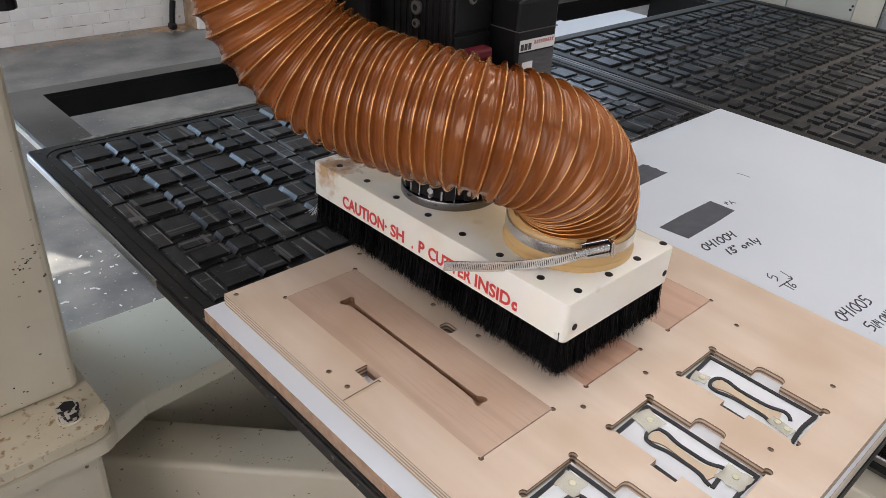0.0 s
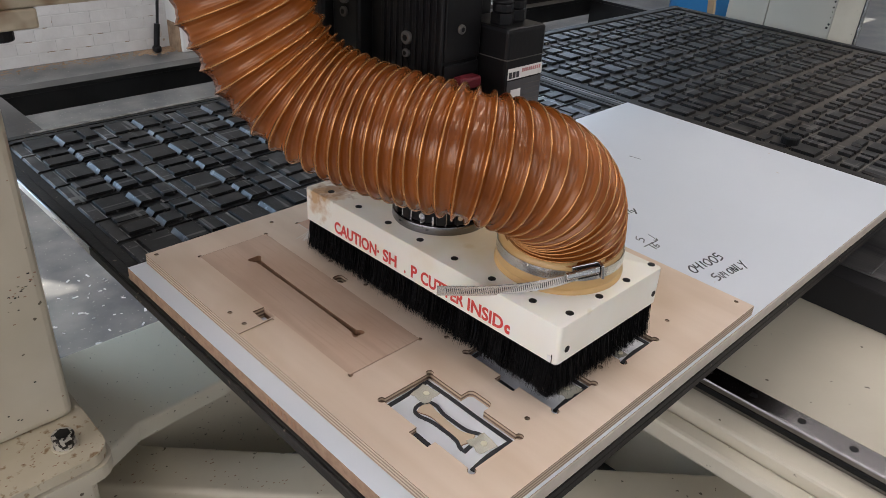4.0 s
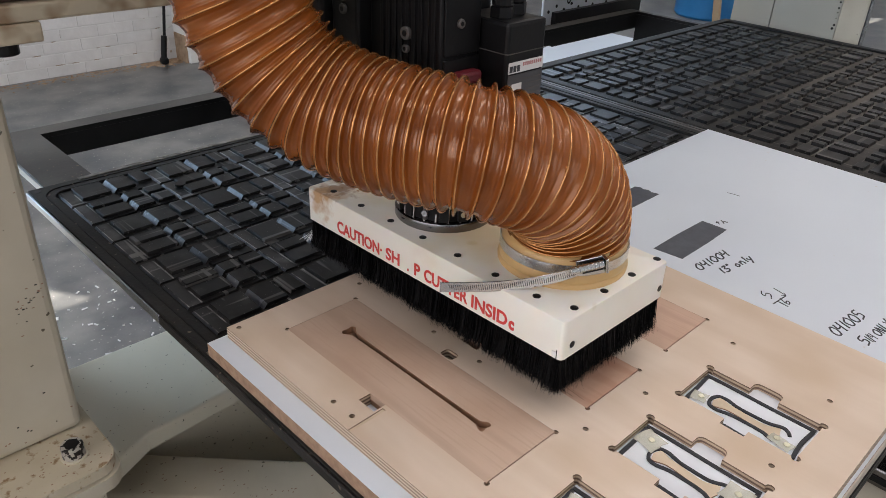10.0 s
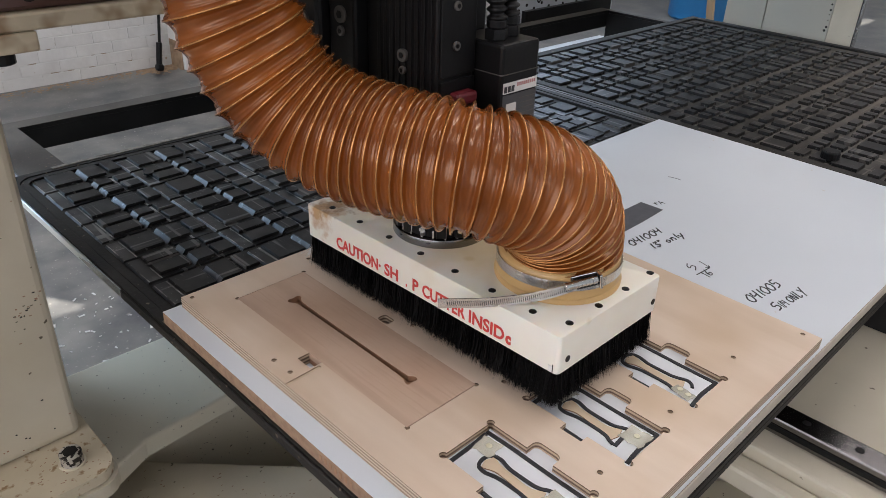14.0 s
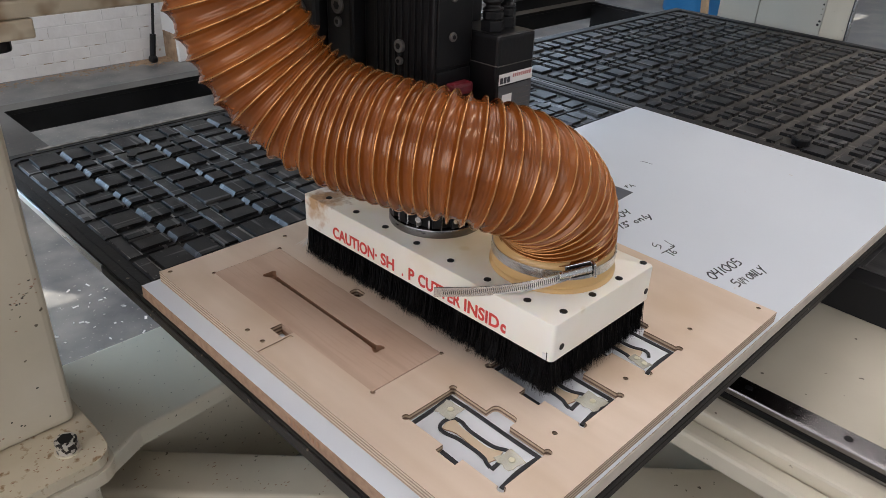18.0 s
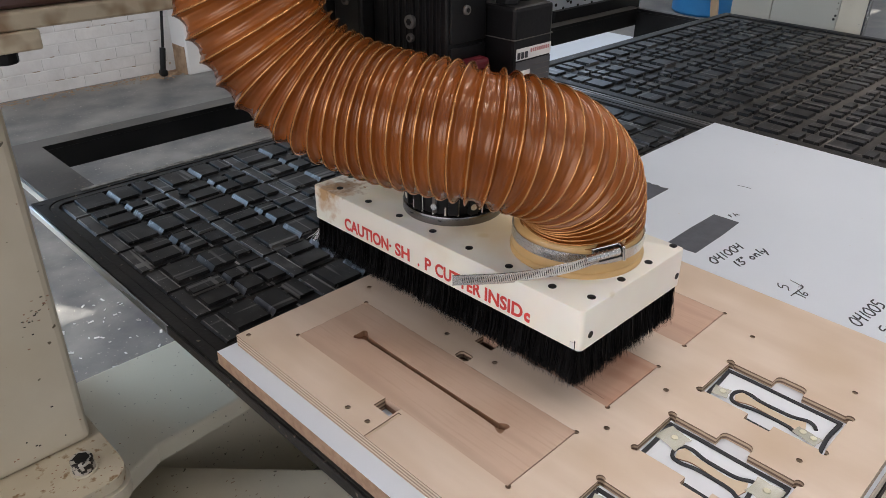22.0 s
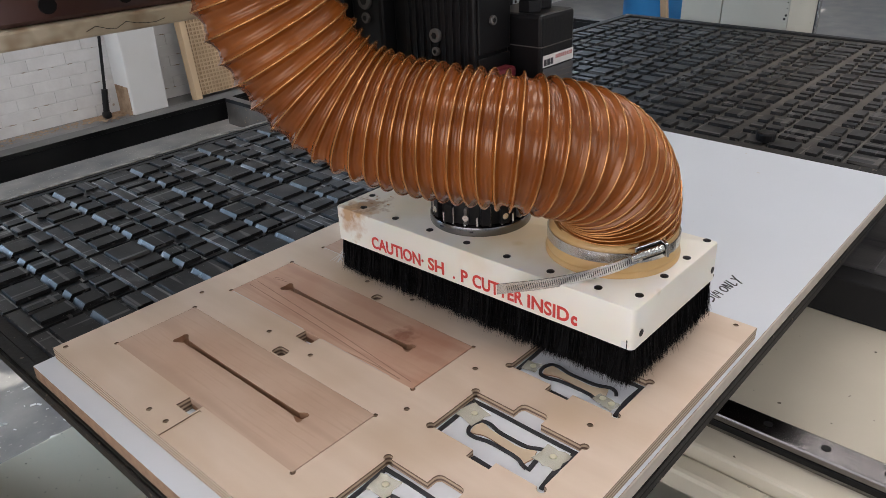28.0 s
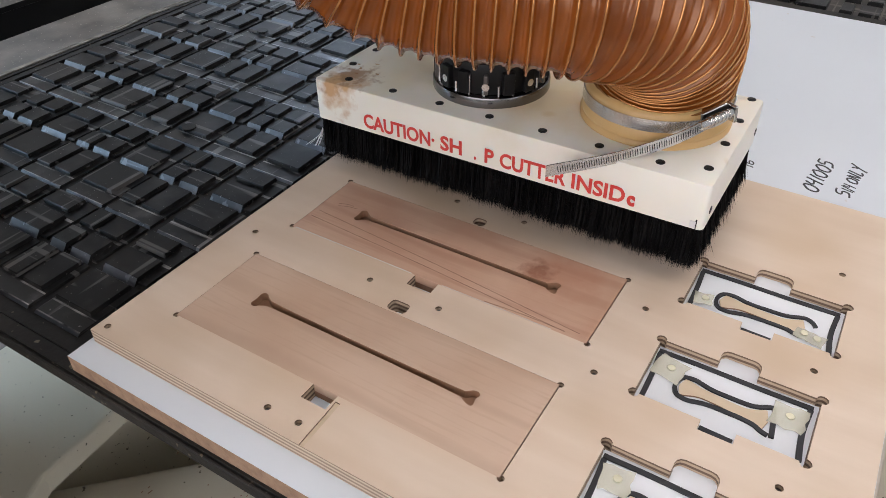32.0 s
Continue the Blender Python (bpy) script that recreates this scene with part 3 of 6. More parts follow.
def rod(x, y, z0, z1, r, seg=16, r1=None, axis="z", bev=0.0):
    bm = bmesh.new()
    bmesh.ops.create_cone(bm, cap_ends=True, segments=seg, radius1=r, radius2=r if r1 is None else r1, depth=z1 - z0)
    if bev:
        bmesh.ops.bevel(bm, geom=[e for e in bm.edges if abs(e.verts[0].co.z - e.verts[1].co.z) < 1e-6], offset=bev, segments=2, profile=0.5, affect="EDGES")
    bmesh.ops.translate(bm, verts=bm.verts[:], vec=(0, 0, (z0 + z1) / 2))
    if axis == "x":
        bmesh.ops.rotate(bm, verts=bm.verts[:], cent=(0, 0, 0), matrix=Matrix.Rotation(radians(90), 3, "Y"))
        bmesh.ops.translate(bm, verts=bm.verts[:], vec=(0, x, y))
    elif axis == "y":
        bmesh.ops.rotate(bm, verts=bm.verts[:], cent=(0, 0, 0), matrix=Matrix.Rotation(radians(-90), 3, "X"))
        bmesh.ops.translate(bm, verts=bm.verts[:], vec=(x, 0, y))
    else:
        bmesh.ops.translate(bm, verts=bm.verts[:], vec=(x, y, 0))
    return bm


def smooth(ob, angle=40):
    for p in ob.data.polygons:
        p.use_smooth = True
    ob.data.set_sharp_from_angle(angle=radians(angle))
    return ob


def spline(pts, n):
    """Catmull-Rom through the points, n samples, evenly spread by length."""
    p = [Vector(q) for q in pts]
    p = [2 * p[0] - p[1], *p, 2 * p[-1] - p[-2]]
    fine = []
    for i in range(1, len(p) - 2):
        a, b, c, d = p[i - 1:i + 3]
        for k in range(40):
            u = k / 40
            fine.append(0.5 * (2 * b + (c - a) * u + (2 * a - 5 * b + 4 * c - d) * u * u + (3 * b - a - 3 * c + d) * u ** 3))
    fine.append(p[-2])
    s = [0.0]
    for a, b in zip(fine, fine[1:]):
        s.append(s[-1] + (b - a).length)
    out, j = [], 0
    for i in range(n):
        want = s[-1] * i / (n - 1)
        while j < len(s) - 2 and s[j + 1] < want:
            j += 1
        out.append(fine[j].lerp(fine[j + 1], (want - s[j]) / max(s[j + 1] - s[j], 1e-9)))
    return out, s[-1]


def frames_along(pts):
    """A moving frame without twist: tangent, side, up for each point."""
    res, side = [], None
    for i, q in enumerate(pts):
        t = (pts[min(i + 1, len(pts) - 1)] - pts[max(i - 1, 0)]).normalized()
        side = t.orthogonal().normalized() if side is None else (side - t * side.dot(t)).normalized()
        res.append((q, t, side, t.cross(side)))
    return res


def sweep(pts, radius, seg=12, close=True):
    """A tube of the given radius (a number or a function of index and angle) along points."""
    bm = bmesh.new()
    rings = []
    for i, (q, t, s, u) in enumerate(frames_along(pts)):
        ring = []
        for k in range(seg):
            a = 2 * math.pi * k / seg
            r = radius(i, a) if callable(radius) else radius
            ring.append(bm.verts.new(q + (s * math.cos(a) + u * math.sin(a)) * r))
        rings.append(ring)
    for a, b in zip(rings, rings[1:]):
        for k in range(seg):
            bm.faces.new((a[k], a[(k + 1) % seg], b[(k + 1) % seg], b[k]))
    if close:
        bm.faces.new(rings[0][::-1])
        bm.faces.new(rings[-1])
    return bm


def circle(x, y, r, n=12):
    return [(x + r * math.cos(2 * math.pi * k / n), y + r * math.sin(2 * math.pi * k / n)) for k in range(n)]


def rounded(x0, x1, y0, y1, r, n=4):
    pts = []
    for cx, cy, a0 in ((x1 - r, y1 - r, 0), (x0 + r, y1 - r, 90), (x0 + r, y0 + r, 180), (x1 - r, y0 + r, 270)):
        pts += [(cx + r * math.cos(radians(a0 + 90 * k / n)), cy + r * math.sin(radians(a0 + 90 * k / n))) for k in range(n + 1)]
    return pts


def lettering(name, text, size, matrix, material, parent, squeeze=0.85, shear=0.0, bold=0.0, label="", width=0.0):
    """Writes a text letter by letter, each a mesh of its own; width stretches the whole to that length."""
    cu = bpy.data.curves.new(name, "FONT")
    cu.body, cu.size, cu.extrude, cu.offset, cu.shear, cu.resolution_u = text, size, 0.0002, bold, shear, 4
    tmp = new(name, cu)
    bpy.context.view_layer.update()
    me = bpy.data.meshes.new_from_object(tmp.evaluated_get(bpy.context.evaluated_depsgraph_get()))
    bpy.data.objects.remove(tmp)
    bm = bmesh.new()
    bm.from_mesh(me)
    bpy.data.meshes.remove(me)
    bmesh.ops.remove_doubles(bm, verts=bm.verts[:], dist=1e-6)
    lo, hi = min(v.co.x for v in bm.verts), max(v.co.x for v in bm.verts)
    k = width / (hi - lo) if width else squeeze
    seen, groups = set(), []
    for v in bm.verts:
        if v in seen:
            continue
        stack, isle = [v], []
        seen.add(v)
        while stack:
            q = stack.pop()
            isle.append(q)
            for e in q.link_edges:
                o = e.other_vert(q)
                if o not in seen:
                    seen.add(o)
                    stack.append(o)
        groups.append(isle)
    groups.sort(key=lambda g: min(v.co.x for v in g))
    letters = []
    for g in groups:
        x0, x1 = min(v.co.x for v in g), max(v.co.x for v in g)
        if letters and x0 < letters[-1][1] - 0.35 * min(x1 - x0, letters[-1][1] - letters[-1][2]):
            letters[-1] = (letters[-1][0] + g, max(x1, letters[-1][1]), letters[-1][2])
        else:
            letters.append((g, x1, x0))
    made = []
    for g, _, _ in letters:
        index = {v: i for i, v in enumerate(g)}
        faces = {f for v in g for f in v.link_faces}
        mesh = bpy.data.meshes.new(name)
        mesh.from_pydata([matrix @ Vector(((v.co.x - lo) * k, v.co.y, v.co.z)) for v in g], [], [[index[v] for v in f.verts] for f in faces])
        mesh.materials.append(material)
        ob = new(name, mesh)
        ob.parent = parent
        if label:
            ob["label"] = label
        made.append(ob)
    bm.free()
    return made


RIDES_TABLE, RIDES_HEAD = [], []


def on_table(ob):
    RIDES_TABLE.append(ob)
    return ob


def on_head(ob):
    RIDES_HEAD.append(ob)
    return ob


# ---- hall ----
def joined(pieces):
    """One bmesh out of several."""
    bm = bmesh.new()
    for b in pieces:
        me = bpy.data.meshes.new("tmp")
        b.to_mesh(me)
        b.free()
        bm.from_mesh(me)
        bpy.data.meshes.remove(me)
    return bm


def wall_with_opening(name, along, at, thick, lo, hi, height, opening, material):
    """A wall along x or y, with one opening (from, to, sill, head) that goes through it."""
    a0, a1, s, h = opening
    bm = bmesh.new()
    for u0, u1, z0, z1 in ((lo, a0, 0, height), (a1, hi, 0, height), (a0, a1, 0, s), (a0, a1, h, height)):
        b = box(u0, u1, at, at + thick, z0, z1) if along == "x" else box(at, at + thick, u0, u1, z0, z1)
        me = bpy.data.meshes.new("tmp")
        b.to_mesh(me)
        b.free()
        bm.from_mesh(me)
        bpy.data.meshes.remove(me)
    return tagged(part(name, bm, material), "white painted wall of the workshop", "wall", kind="structure")


floor = tagged(part("floor", box(-4.3, 9.3, -5.3, 4.3, -0.15, 0), M_CONC), "worn grey concrete workshop floor with pale stains", "floor", kind="structure")
ceiling = tagged(part("ceiling", box(-4.3, 9.3, -5.3, 4.3, 4.6, 4.75), M_CEIL), "plain painted workshop ceiling", "ceiling", kind="structure")
wall_north = tagged(part("wall_north", joined([box(x0, x1, 3.99, 4.3, z0, z1) for x0, x1, z0, z1 in ((-4.3, 9.3, 0, 0.9), (-4.3, -3.9, 0.9, 4.6), (-3.9, -1.316, 4.45, 4.6), (-1.316, 9.3, 0.9, 2.5), (-1.316, 4.6, 2.5, 4.6), (4.6, 6.05, 2.5, 3.02), (4.6, 6.05, 4.38, 4.6), (6.05, 9.3, 2.5, 4.6))]), M_MORTAR),
                    "white painted brick wall with dirt along its foot", "wall", kind="structure")
wall_south = wall_with_opening("wall_south", "x", -5.3, 0.3, -4.0, 9.0, 4.6, (-1.7, 3.7, 1.4, 3.3), M_WALL)
wall_east = tagged(part("wall_east", box(9.0, 9.3, -5.0, 3.99, 0, 4.6), M_WALL), "white painted wall of the workshop", "wall", kind="structure")
# the west wall, out of view, is given a row of assumed windows
bm = bmesh.new()
for y0, y1, z0, z1 in ((-5.0, 3.99, 0, 1.1), (-5.0, -3.2, 1.1, 3.3), (3.4, 3.99, 1.1, 3.3), (-5.0, 3.99, 3.3, 4.6)):
    b = box(-4.3, -4.0, y0, y1, z0, z1)
    me = bpy.data.meshes.new("tmp")
    b.to_mesh(me)
    b.free()
    bm.from_mesh(me)
    bpy.data.meshes.remove(me)
wall_west = tagged(part("wall_west", bm, M_WALL), "white painted wall with daylight openings", "wall", kind="structure")


def window(name, along, at, u0, u1, z0, z1, panes):
    w = tagged(new(name), "unseen steel-framed workshop window with clear panes", "window", kind="structure")
    for k in range(panes + 1):
        u = u0 + (u1 - u0) * k / panes
        b = box(u - 0.03, u + 0.03, at - 0.03, at + 0.03, z0, z1) if along == "x" else box(at - 0.03, at + 0.03, u - 0.03, u + 0.03, z0, z1)
        part("window_frame", b, M_BLACK, w)
    for k in range(panes):
        a, c = u0 + (u1 - u0) * k / panes + 0.03, u0 + (u1 - u0) * (k + 1) / panes - 0.03
        b = box(a, c, at - 0.003, at + 0.003, z0, z1) if along == "x" else box(at - 0.003, at + 0.003, a, c, z0, z1)
        p = part("pane", b, M_GLASS, w)
        p.visible_shadow = False
    return w


# windows 1 and 2 are added for fill; sheen and sun place the others
window("window_1", "y", -4.2, -3.2, 3.4, 1.1, 3.3, 8)
window("window_3", "x", 4.15, -3.9, -1.316, 0.9, 4.45, 3)
window("window_4", "x", 4.15, 4.6, 6.05, 3.02, 4.38, 2)
window("window_2", "x", -5.2, -1.7, 3.7, 1.4, 3.3, 6)

# brick courses of the wall behind the machine, in paint
BL, BH, BJ, BV = 0.2115, 0.0622, 0.0053, 0.0020
brick_mesh = bpy.data.meshes.new("brick")
b = box(-BL / 2, BL / 2, -0.0026, 0.002, -BH / 2, BH / 2, 0.0022, 2)
b.to_mesh(brick_mesh)
b.free()
brick_mesh.materials.append(M_BRICK)
rest, made = [], 0
for row in range(16):
    for col in range(24):
        bx = -0.9 + col * (BL + BV) + (row % 2) * (BL + BV) / 2
        bz = 0.03 + row * (BH + BJ)
        if bx > 2.95:
            continue
        if made < 300 and 0.3 < bx < 1.65:
            ob = new("brick", brick_mesh)
            ob.parent = wall_north
            ob.location = (bx, 3.99 + random.uniform(-0.0006, 0.0012), bz)
            ob.rotation_euler = (random.gauss(0, 0.006), 0, random.gauss(0, 0.004))
            made += 1
        else:
            rest.append((bx, bz))
bm = bmesh.new()
for bx, bz in rest:
    vs = [bm.verts.new((bx + sx * BL / 2 * k, y, bz + sz * BH / 2 * k)) for y, k in ((3.9865, 0.97), (3.99, 1.0)) for sx, sz in ((-1, -1), (1, -1), (1, 1), (-1, 1))]
    bm.faces.new(vs[:4])
    for i in range(4):
        bm.faces.new((vs[i], vs[(i + 1) % 4], vs[4 + (i + 1) % 4], vs[4 + i]))
bmesh.ops.recalc_face_normals(bm, faces=bm.faces[:])
tagged(part("brickwork", bm, M_BRICK, wall_north), kind="stuff")

pillar = thing("wall_pillar", "smooth white painted pillar in front of the brick wall", "pillar", z=0, kind="structure")
part("shaft", box(1.70, 1.93, 3.80, 3.99, 0, 4.6, 0.008), M_WALL, pillar)
part("dirt_line", box(1.694, 1.70, 3.82, 3.97, 0.0, 0.17, 0.002), M_DUST, pillar, "brown dirt smeared up the foot")

# fixtures for the assumed tubes, all out of view
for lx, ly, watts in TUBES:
    lamp = thing("assumed_ceiling_light", "assumed long white tube light under the ceiling, out of view", "ceiling light", "ceiling lights", z=0)
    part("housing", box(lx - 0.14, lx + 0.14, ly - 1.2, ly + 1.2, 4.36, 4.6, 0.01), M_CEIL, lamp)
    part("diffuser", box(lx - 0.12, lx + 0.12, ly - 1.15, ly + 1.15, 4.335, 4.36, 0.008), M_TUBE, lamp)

# things along the back wall
broom = thing("broom", "small black broom with a thin stick leaning on the wall", "broom", z=0)
part("stick", sweep([Vector((1.590, 3.90, 0.10)), Vector((1.665, 3.94, 0.55)), Vector((1.75, 3.97, 1.25))], 0.009, 10), M_BLACK, broom, "thin black stick")
part("socket", sweep([Vector((1.572, 3.888, 0.03)), Vector((1.582, 3.895, 0.09)), Vector((1.598, 3.903, 0.17))], 0.018, 10), M_BLACK, broom, "black broom socket")
part("head", box(1.548, 1.596, 3.860, 3.915, 0.0, 0.045, 0.018, 3), M_BLACK, broom, "black bristle head")

peg = thing("perforated_panel", "tan perforated panel with a wooden edge, leaning on the wall", "panel", z=0)
TILT = Matrix.Translation((0, 3.80, 0)) @ Matrix.Rotation(radians(-7), 4, "X")
NX, NZ, grid = 25, 29, 0.0248
bm = bmesh.new()
for i in range(NX):
    for j in range(NZ):
        cx, cz, r = 2.172 + i * grid, 0.032 + j * grid, 0.0082
        sq, inn, dep = ([bm.verts.new((cx + sx * h, y, cz + sz * h)) for sx, sz in ((-1, -1), (1, -1), (1, 1), (-1, 1))] for h, y in ((grid / 2, 0), (r, 0), (r * 0.9, 0.006)))
        for k in range(4):
            bm.faces.new((sq[k], sq[(k + 1) % 4], inn[(k + 1) % 4], inn[k]))
            bm.faces.new((inn[k], inn[(k + 1) % 4], dep[(k + 1) % 4], dep[k])).material_index = 1
        bm.faces.new(dep).material_index = 1
bmesh.ops.remove_doubles(bm, verts=bm.verts[:], dist=0.0002)
bmesh.ops.recalc_face_normals(bm, faces=bm.faces[:])
panel = part("panel", bm, (M_PEG, M_PEGHOLE), peg)
panel.matrix_basis = TILT
back = part("backing", box(2.158, 2.782, 0.014, 0.03, 0.018, 0.738), M_CUT, peg)
back.matrix_basis = TILT
for nm, bb in (("edge_board", box(2.115, 2.157, -0.03, 0.035, 0.0, 1.6, 0.003)), ("edge_board", box(2.784, 2.86, -0.02, 0.03, 0.0, 0.739, 0.003)), ("edge_board", box(2.158, 2.80, -0.02, 0.03, 0.74, 1.6, 0.003))):
    e = part(nm, bb, M_LUMBER, peg)
    e.matrix_basis = TILT

bm = bmesh.new()
for k in range(900):
    x, r = random.uniform(0.5, 1.7), random.uniform(0.002, 0.007)
    if random.random() < 0.6:
        x, r = random.gauss(1.60, 0.07), r * 1.6
    v = bmesh.ops.create_icosphere(bm, subdivisions=1, radius=r, matrix=Matrix.Translation((x, 3.97 - abs(random.gauss(0, 0.05)), 0.0)) @ Matrix.Diagonal((random.uniform(1.0, 2.2), 1, random.uniform(0.2, 0.7), 1)))
tagged(part("sawdust_pile", bm, M_DUST), "brown sawdust swept along the foot of the wall", "sawdust", kind="stuff")

# chips lying on the floor beside the machine
bm = bmesh.new()
for k in range(70):
    x, y, a, s = random.uniform(-0.1, 0.30), random.uniform(0.95, 1.62), random.uniform(0, 6.3), 0.007 + 0.013 * random.random() ** 2
    m = Matrix.Translation((x, y, 0.0011)) @ Matrix.Rotation(a, 4, "Z") @ Matrix.Diagonal((s, s * random.uniform(0.22, 0.5), 0.002, 1))
    bmesh.ops.create_cube(bm, size=1, matrix=m)
tagged(part("wood_chips", bm, M_LABEL), "small pale chips scattered over the concrete", "chips", kind="stuff")

drum = thing("plastic_drum", "bright blue plastic drum standing on the floor", "drum", z=0)
DX, DY = 6.12, 2.66
prof = [(0.27, 0.0), (0.288, 0.02), (0.288, 0.25), (0.296, 0.27), (0.296, 0.30), (0.288, 0.32), (0.288, 0.58), (0.296, 0.60), (0.296, 0.63), (0.288, 0.65), (0.288, 0.86), (0.26, 0.89)]
bm = bmesh.new()
rings = [[bm.verts.new((DX + r * math.cos(k * math.pi / 16), DY + r * math.sin(k * math.pi / 16), z)) for k in range(32)] for r, z in prof]
for a, c in zip(rings, rings[1:]):
    for k in range(32):
        bm.faces.new((a[k], a[(k + 1) % 32], c[(k + 1) % 32], c[k]))
bm.faces.new(rings[-1])
smooth(part("body", bm, M_BLUE, drum))
plank = thing("loose_plank", "raw wooden plank propped against the blue drum", "plank", z=0)
pb = part("board", box(-0.045, 0.045, -0.012, 0.012, 0, 1.25, 0.002), M_LUMBER, plank)
pb.matrix_basis = Matrix.Translation((5.80, 2.40, 0)) @ Matrix.Rotation(radians(-15), 4, "Y") @ Matrix.Rotation(radians(60), 4, "Z")

# ---- machine frame ----
base = thing("machine_base", "heavy cream enamelled machine base with ledges and gussets", "machine base")
bm = plate([(-0.9, 0.70), (0.60, 0.69), (0.60, 0.60), (0.30, 0.505), (0.058, 0.436), (-0.118, 0.424), (-0.20, 0.385), (-0.9, 0.20)], [], -0.442, -0.40)
bmesh.ops.bevel(bm, geom=[e for e in bm.edges if len(e.link_faces) == 2 and e.calc_face_angle(0) > 0.5], offset=0.006, segments=3, profile=0.5, affect="EDGES")
part("cross_member", bm, M_BEAM, base, "grey-cream cross member speckled with chips")
part("cross_web", box(-0.9, 0.60, 0.53, 0.60, -0.795, -0.443), M_BEAM, base)
bm = plate([(-0.232, 0.463), (-0.157, 0.542), (0.722, -0.337), (0.80, -0.60), (0.80, -0.95), (0.66, -0.95), (0.60, -0.369)], [], -0.795, -0.50)
bmesh.ops.bevel(bm, geom=[e for e in bm.edges if len(e.link_faces) == 2 and e.calc_face_angle(0) > 0.5], offset=0.012, segments=4, profile=0.5, affect="EDGES")
smooth(part("gusset_beam", bm, M_CREAM, base, "cream box gusset with specks of dirt"), 50)
for k in range(60):
    u, v = random.random() ** 1.6, abs(random.gauss(0, 0.03))
    x, y = -0.205 + 0.42 * u + v, 0.450 - 0.42 * u + v
    w = random.uniform(0.0008, 0.0024)
    part("dirt_speck", box(x - w, x + w, y - 0.0007, y + 0.0007, -0.5003, -0.4996), M_STAINLINE, base, "brown speck of dirt")
part("side_rail_bed", box(0.515, 1.75, -1.6, 0.95, -0.325, -0.262, 0.006), M_BED, base, "cream bed flange speckled with chips")
part("bed_web", box(0.81, 1.75, -1.6, 0.95, -0.79, -0.325), M_BED, base)
part("bed_ledge", box(0.475, 0.515, -1.6, 0.95, -0.325, -0.285, 0.008), M_BED, base)
part("far_bed", box(1.75, 2.35, -1.6, 0.95, -0.79, -0.30, 0.006), M_CREAM, base)
part("side_bed", box(-0.9, -0.30, 0.21, 0.90, -0.79, -0.62, 0.006), M_CREAM, base)
rail = part("linear_rail", box(0.563, 0.608, -1.6, 0.95, -0.262, -0.229, 0.004), M_DARKST, base, "polished steel linear rail")
part("rail_groove", box(0.5605, 0.6105, -1.6, 0.95, -0.252, -0.243), M_BLACK, base, "dark groove along the rail")
for k in range(28):
    y = -1.45 + k * 0.0795 + 0.005
    part("rail_bolt", rod(0.5857, y, -0.2295, -0.2283, 0.0066, 12), M_BLACK, base, "dark sunk bolt")

cover = thing("way_cover", "black way cover with a scuffed grey top on the machine bed", "way cover")
part("body", box(1.005, 1.62, -1.59, 0.94, -0.262, -0.184, 0.003), M_COVER, cover)
part("top", box(1.06, 1.60, -1.59, 0.94, -0.184, -0.180, 0.001), M_COVERTOP, cover, "scuffed dark grey top")
for k in range(22):
    part("fold", box(1.062, 1.598, -1.57 + k * 0.112, -1.562 + k * 0.112, -0.180, -0.177, 0.001), M_COVERTOP, cover)

post = thing("gantry_post", "thick cream enamelled gantry post on a bolted foot plate", "post")
part("column", box(-0.62, -0.229, 0.352, 0.80, -0.262, 0.3205, 0.012, 3), M_CREAM, post)
part("foot_plate", plate(rounded(-0.70, -0.217, 0.248, 0.86, 0.035, 5), [], -0.280, -0.262), M_FOOT, post, "foot plate with brown dirt in its corners")
part("foot_plate", plate(rounded(-0.70, -0.213, 0.244, 0.86, 0.035, 5), [], -0.306, -0.283), M_CREAM, post)
part("foot_block", box(-0.70, -0.235, 0.29, 0.86, -0.62, -0.306, 0.01), M_CREAM, post)
bolt = part("bolt", rod(-0.265, 0.298, -0.262, -0.240, 0.0155, 20, bev=0.002), M_BOLT, post, "socket-head bolt with chipped cream paint")
part("socket", rod(-0.265, 0.298, -0.2405, -0.2393, 0.0112, 6), M_BLACK, bolt)
part("washer", rod(-0.265, 0.298, -0.2625, -0.2595, 0.0185, 20), M_CREAM, bolt)
part("top_plate", box(-0.70, -0.186, 0.2975, 0.86, 0.3205, 0.3425, 0.0025), M_STAINED, post, "cream top plate with worn brown edge")
part("under_bolt", rod(-0.224, 0.318, 0.307, 0.3205, 0.015, 16, bev=0.002), M_BLACK, post, "black bolt head under the plate")

flecks = [(-0.2675 + random.gauss(0, 0.008), -0.030 + random.gauss(0, 0.005)) for _ in range(13)] + [(-0.2435 + random.gauss(0, 0.003), -0.020 + random.gauss(0, 0.007)) for _ in range(8)]
flecks += [(random.uniform(-0.38, -0.24), random.uniform(-0.24, 0.25)) for _ in range(16)] + [(random.uniform(-0.36, -0.26), random.uniform(-0.255, -0.21)) for _ in range(7)]
for x, z in flecks:
    w, a = random.uniform(0.0006, 0.0019), random.uniform(0.0004, 0.0009)
    part("paint_chip", box(x - w, x + w, 0.3514, 0.3520, z - a, z + a), M_STAINLINE if random.random() < 0.4 else M_BLACK, post, "dark fleck in the paint")
for k in range(60):
    x, y = random.choice((random.uniform(-0.42, -0.225), random.gauss(-0.275, 0.03))), 0.262 + abs(random.gauss(0, 0.05))
    if y < 0.345:
        part("dirt_speck", box(x - 0.0012, x + 0.0012, y - 0.0006, y + 0.0006, -0.2621, -0.2616), M_STAINLINE, post, "brown dirt on the foot")

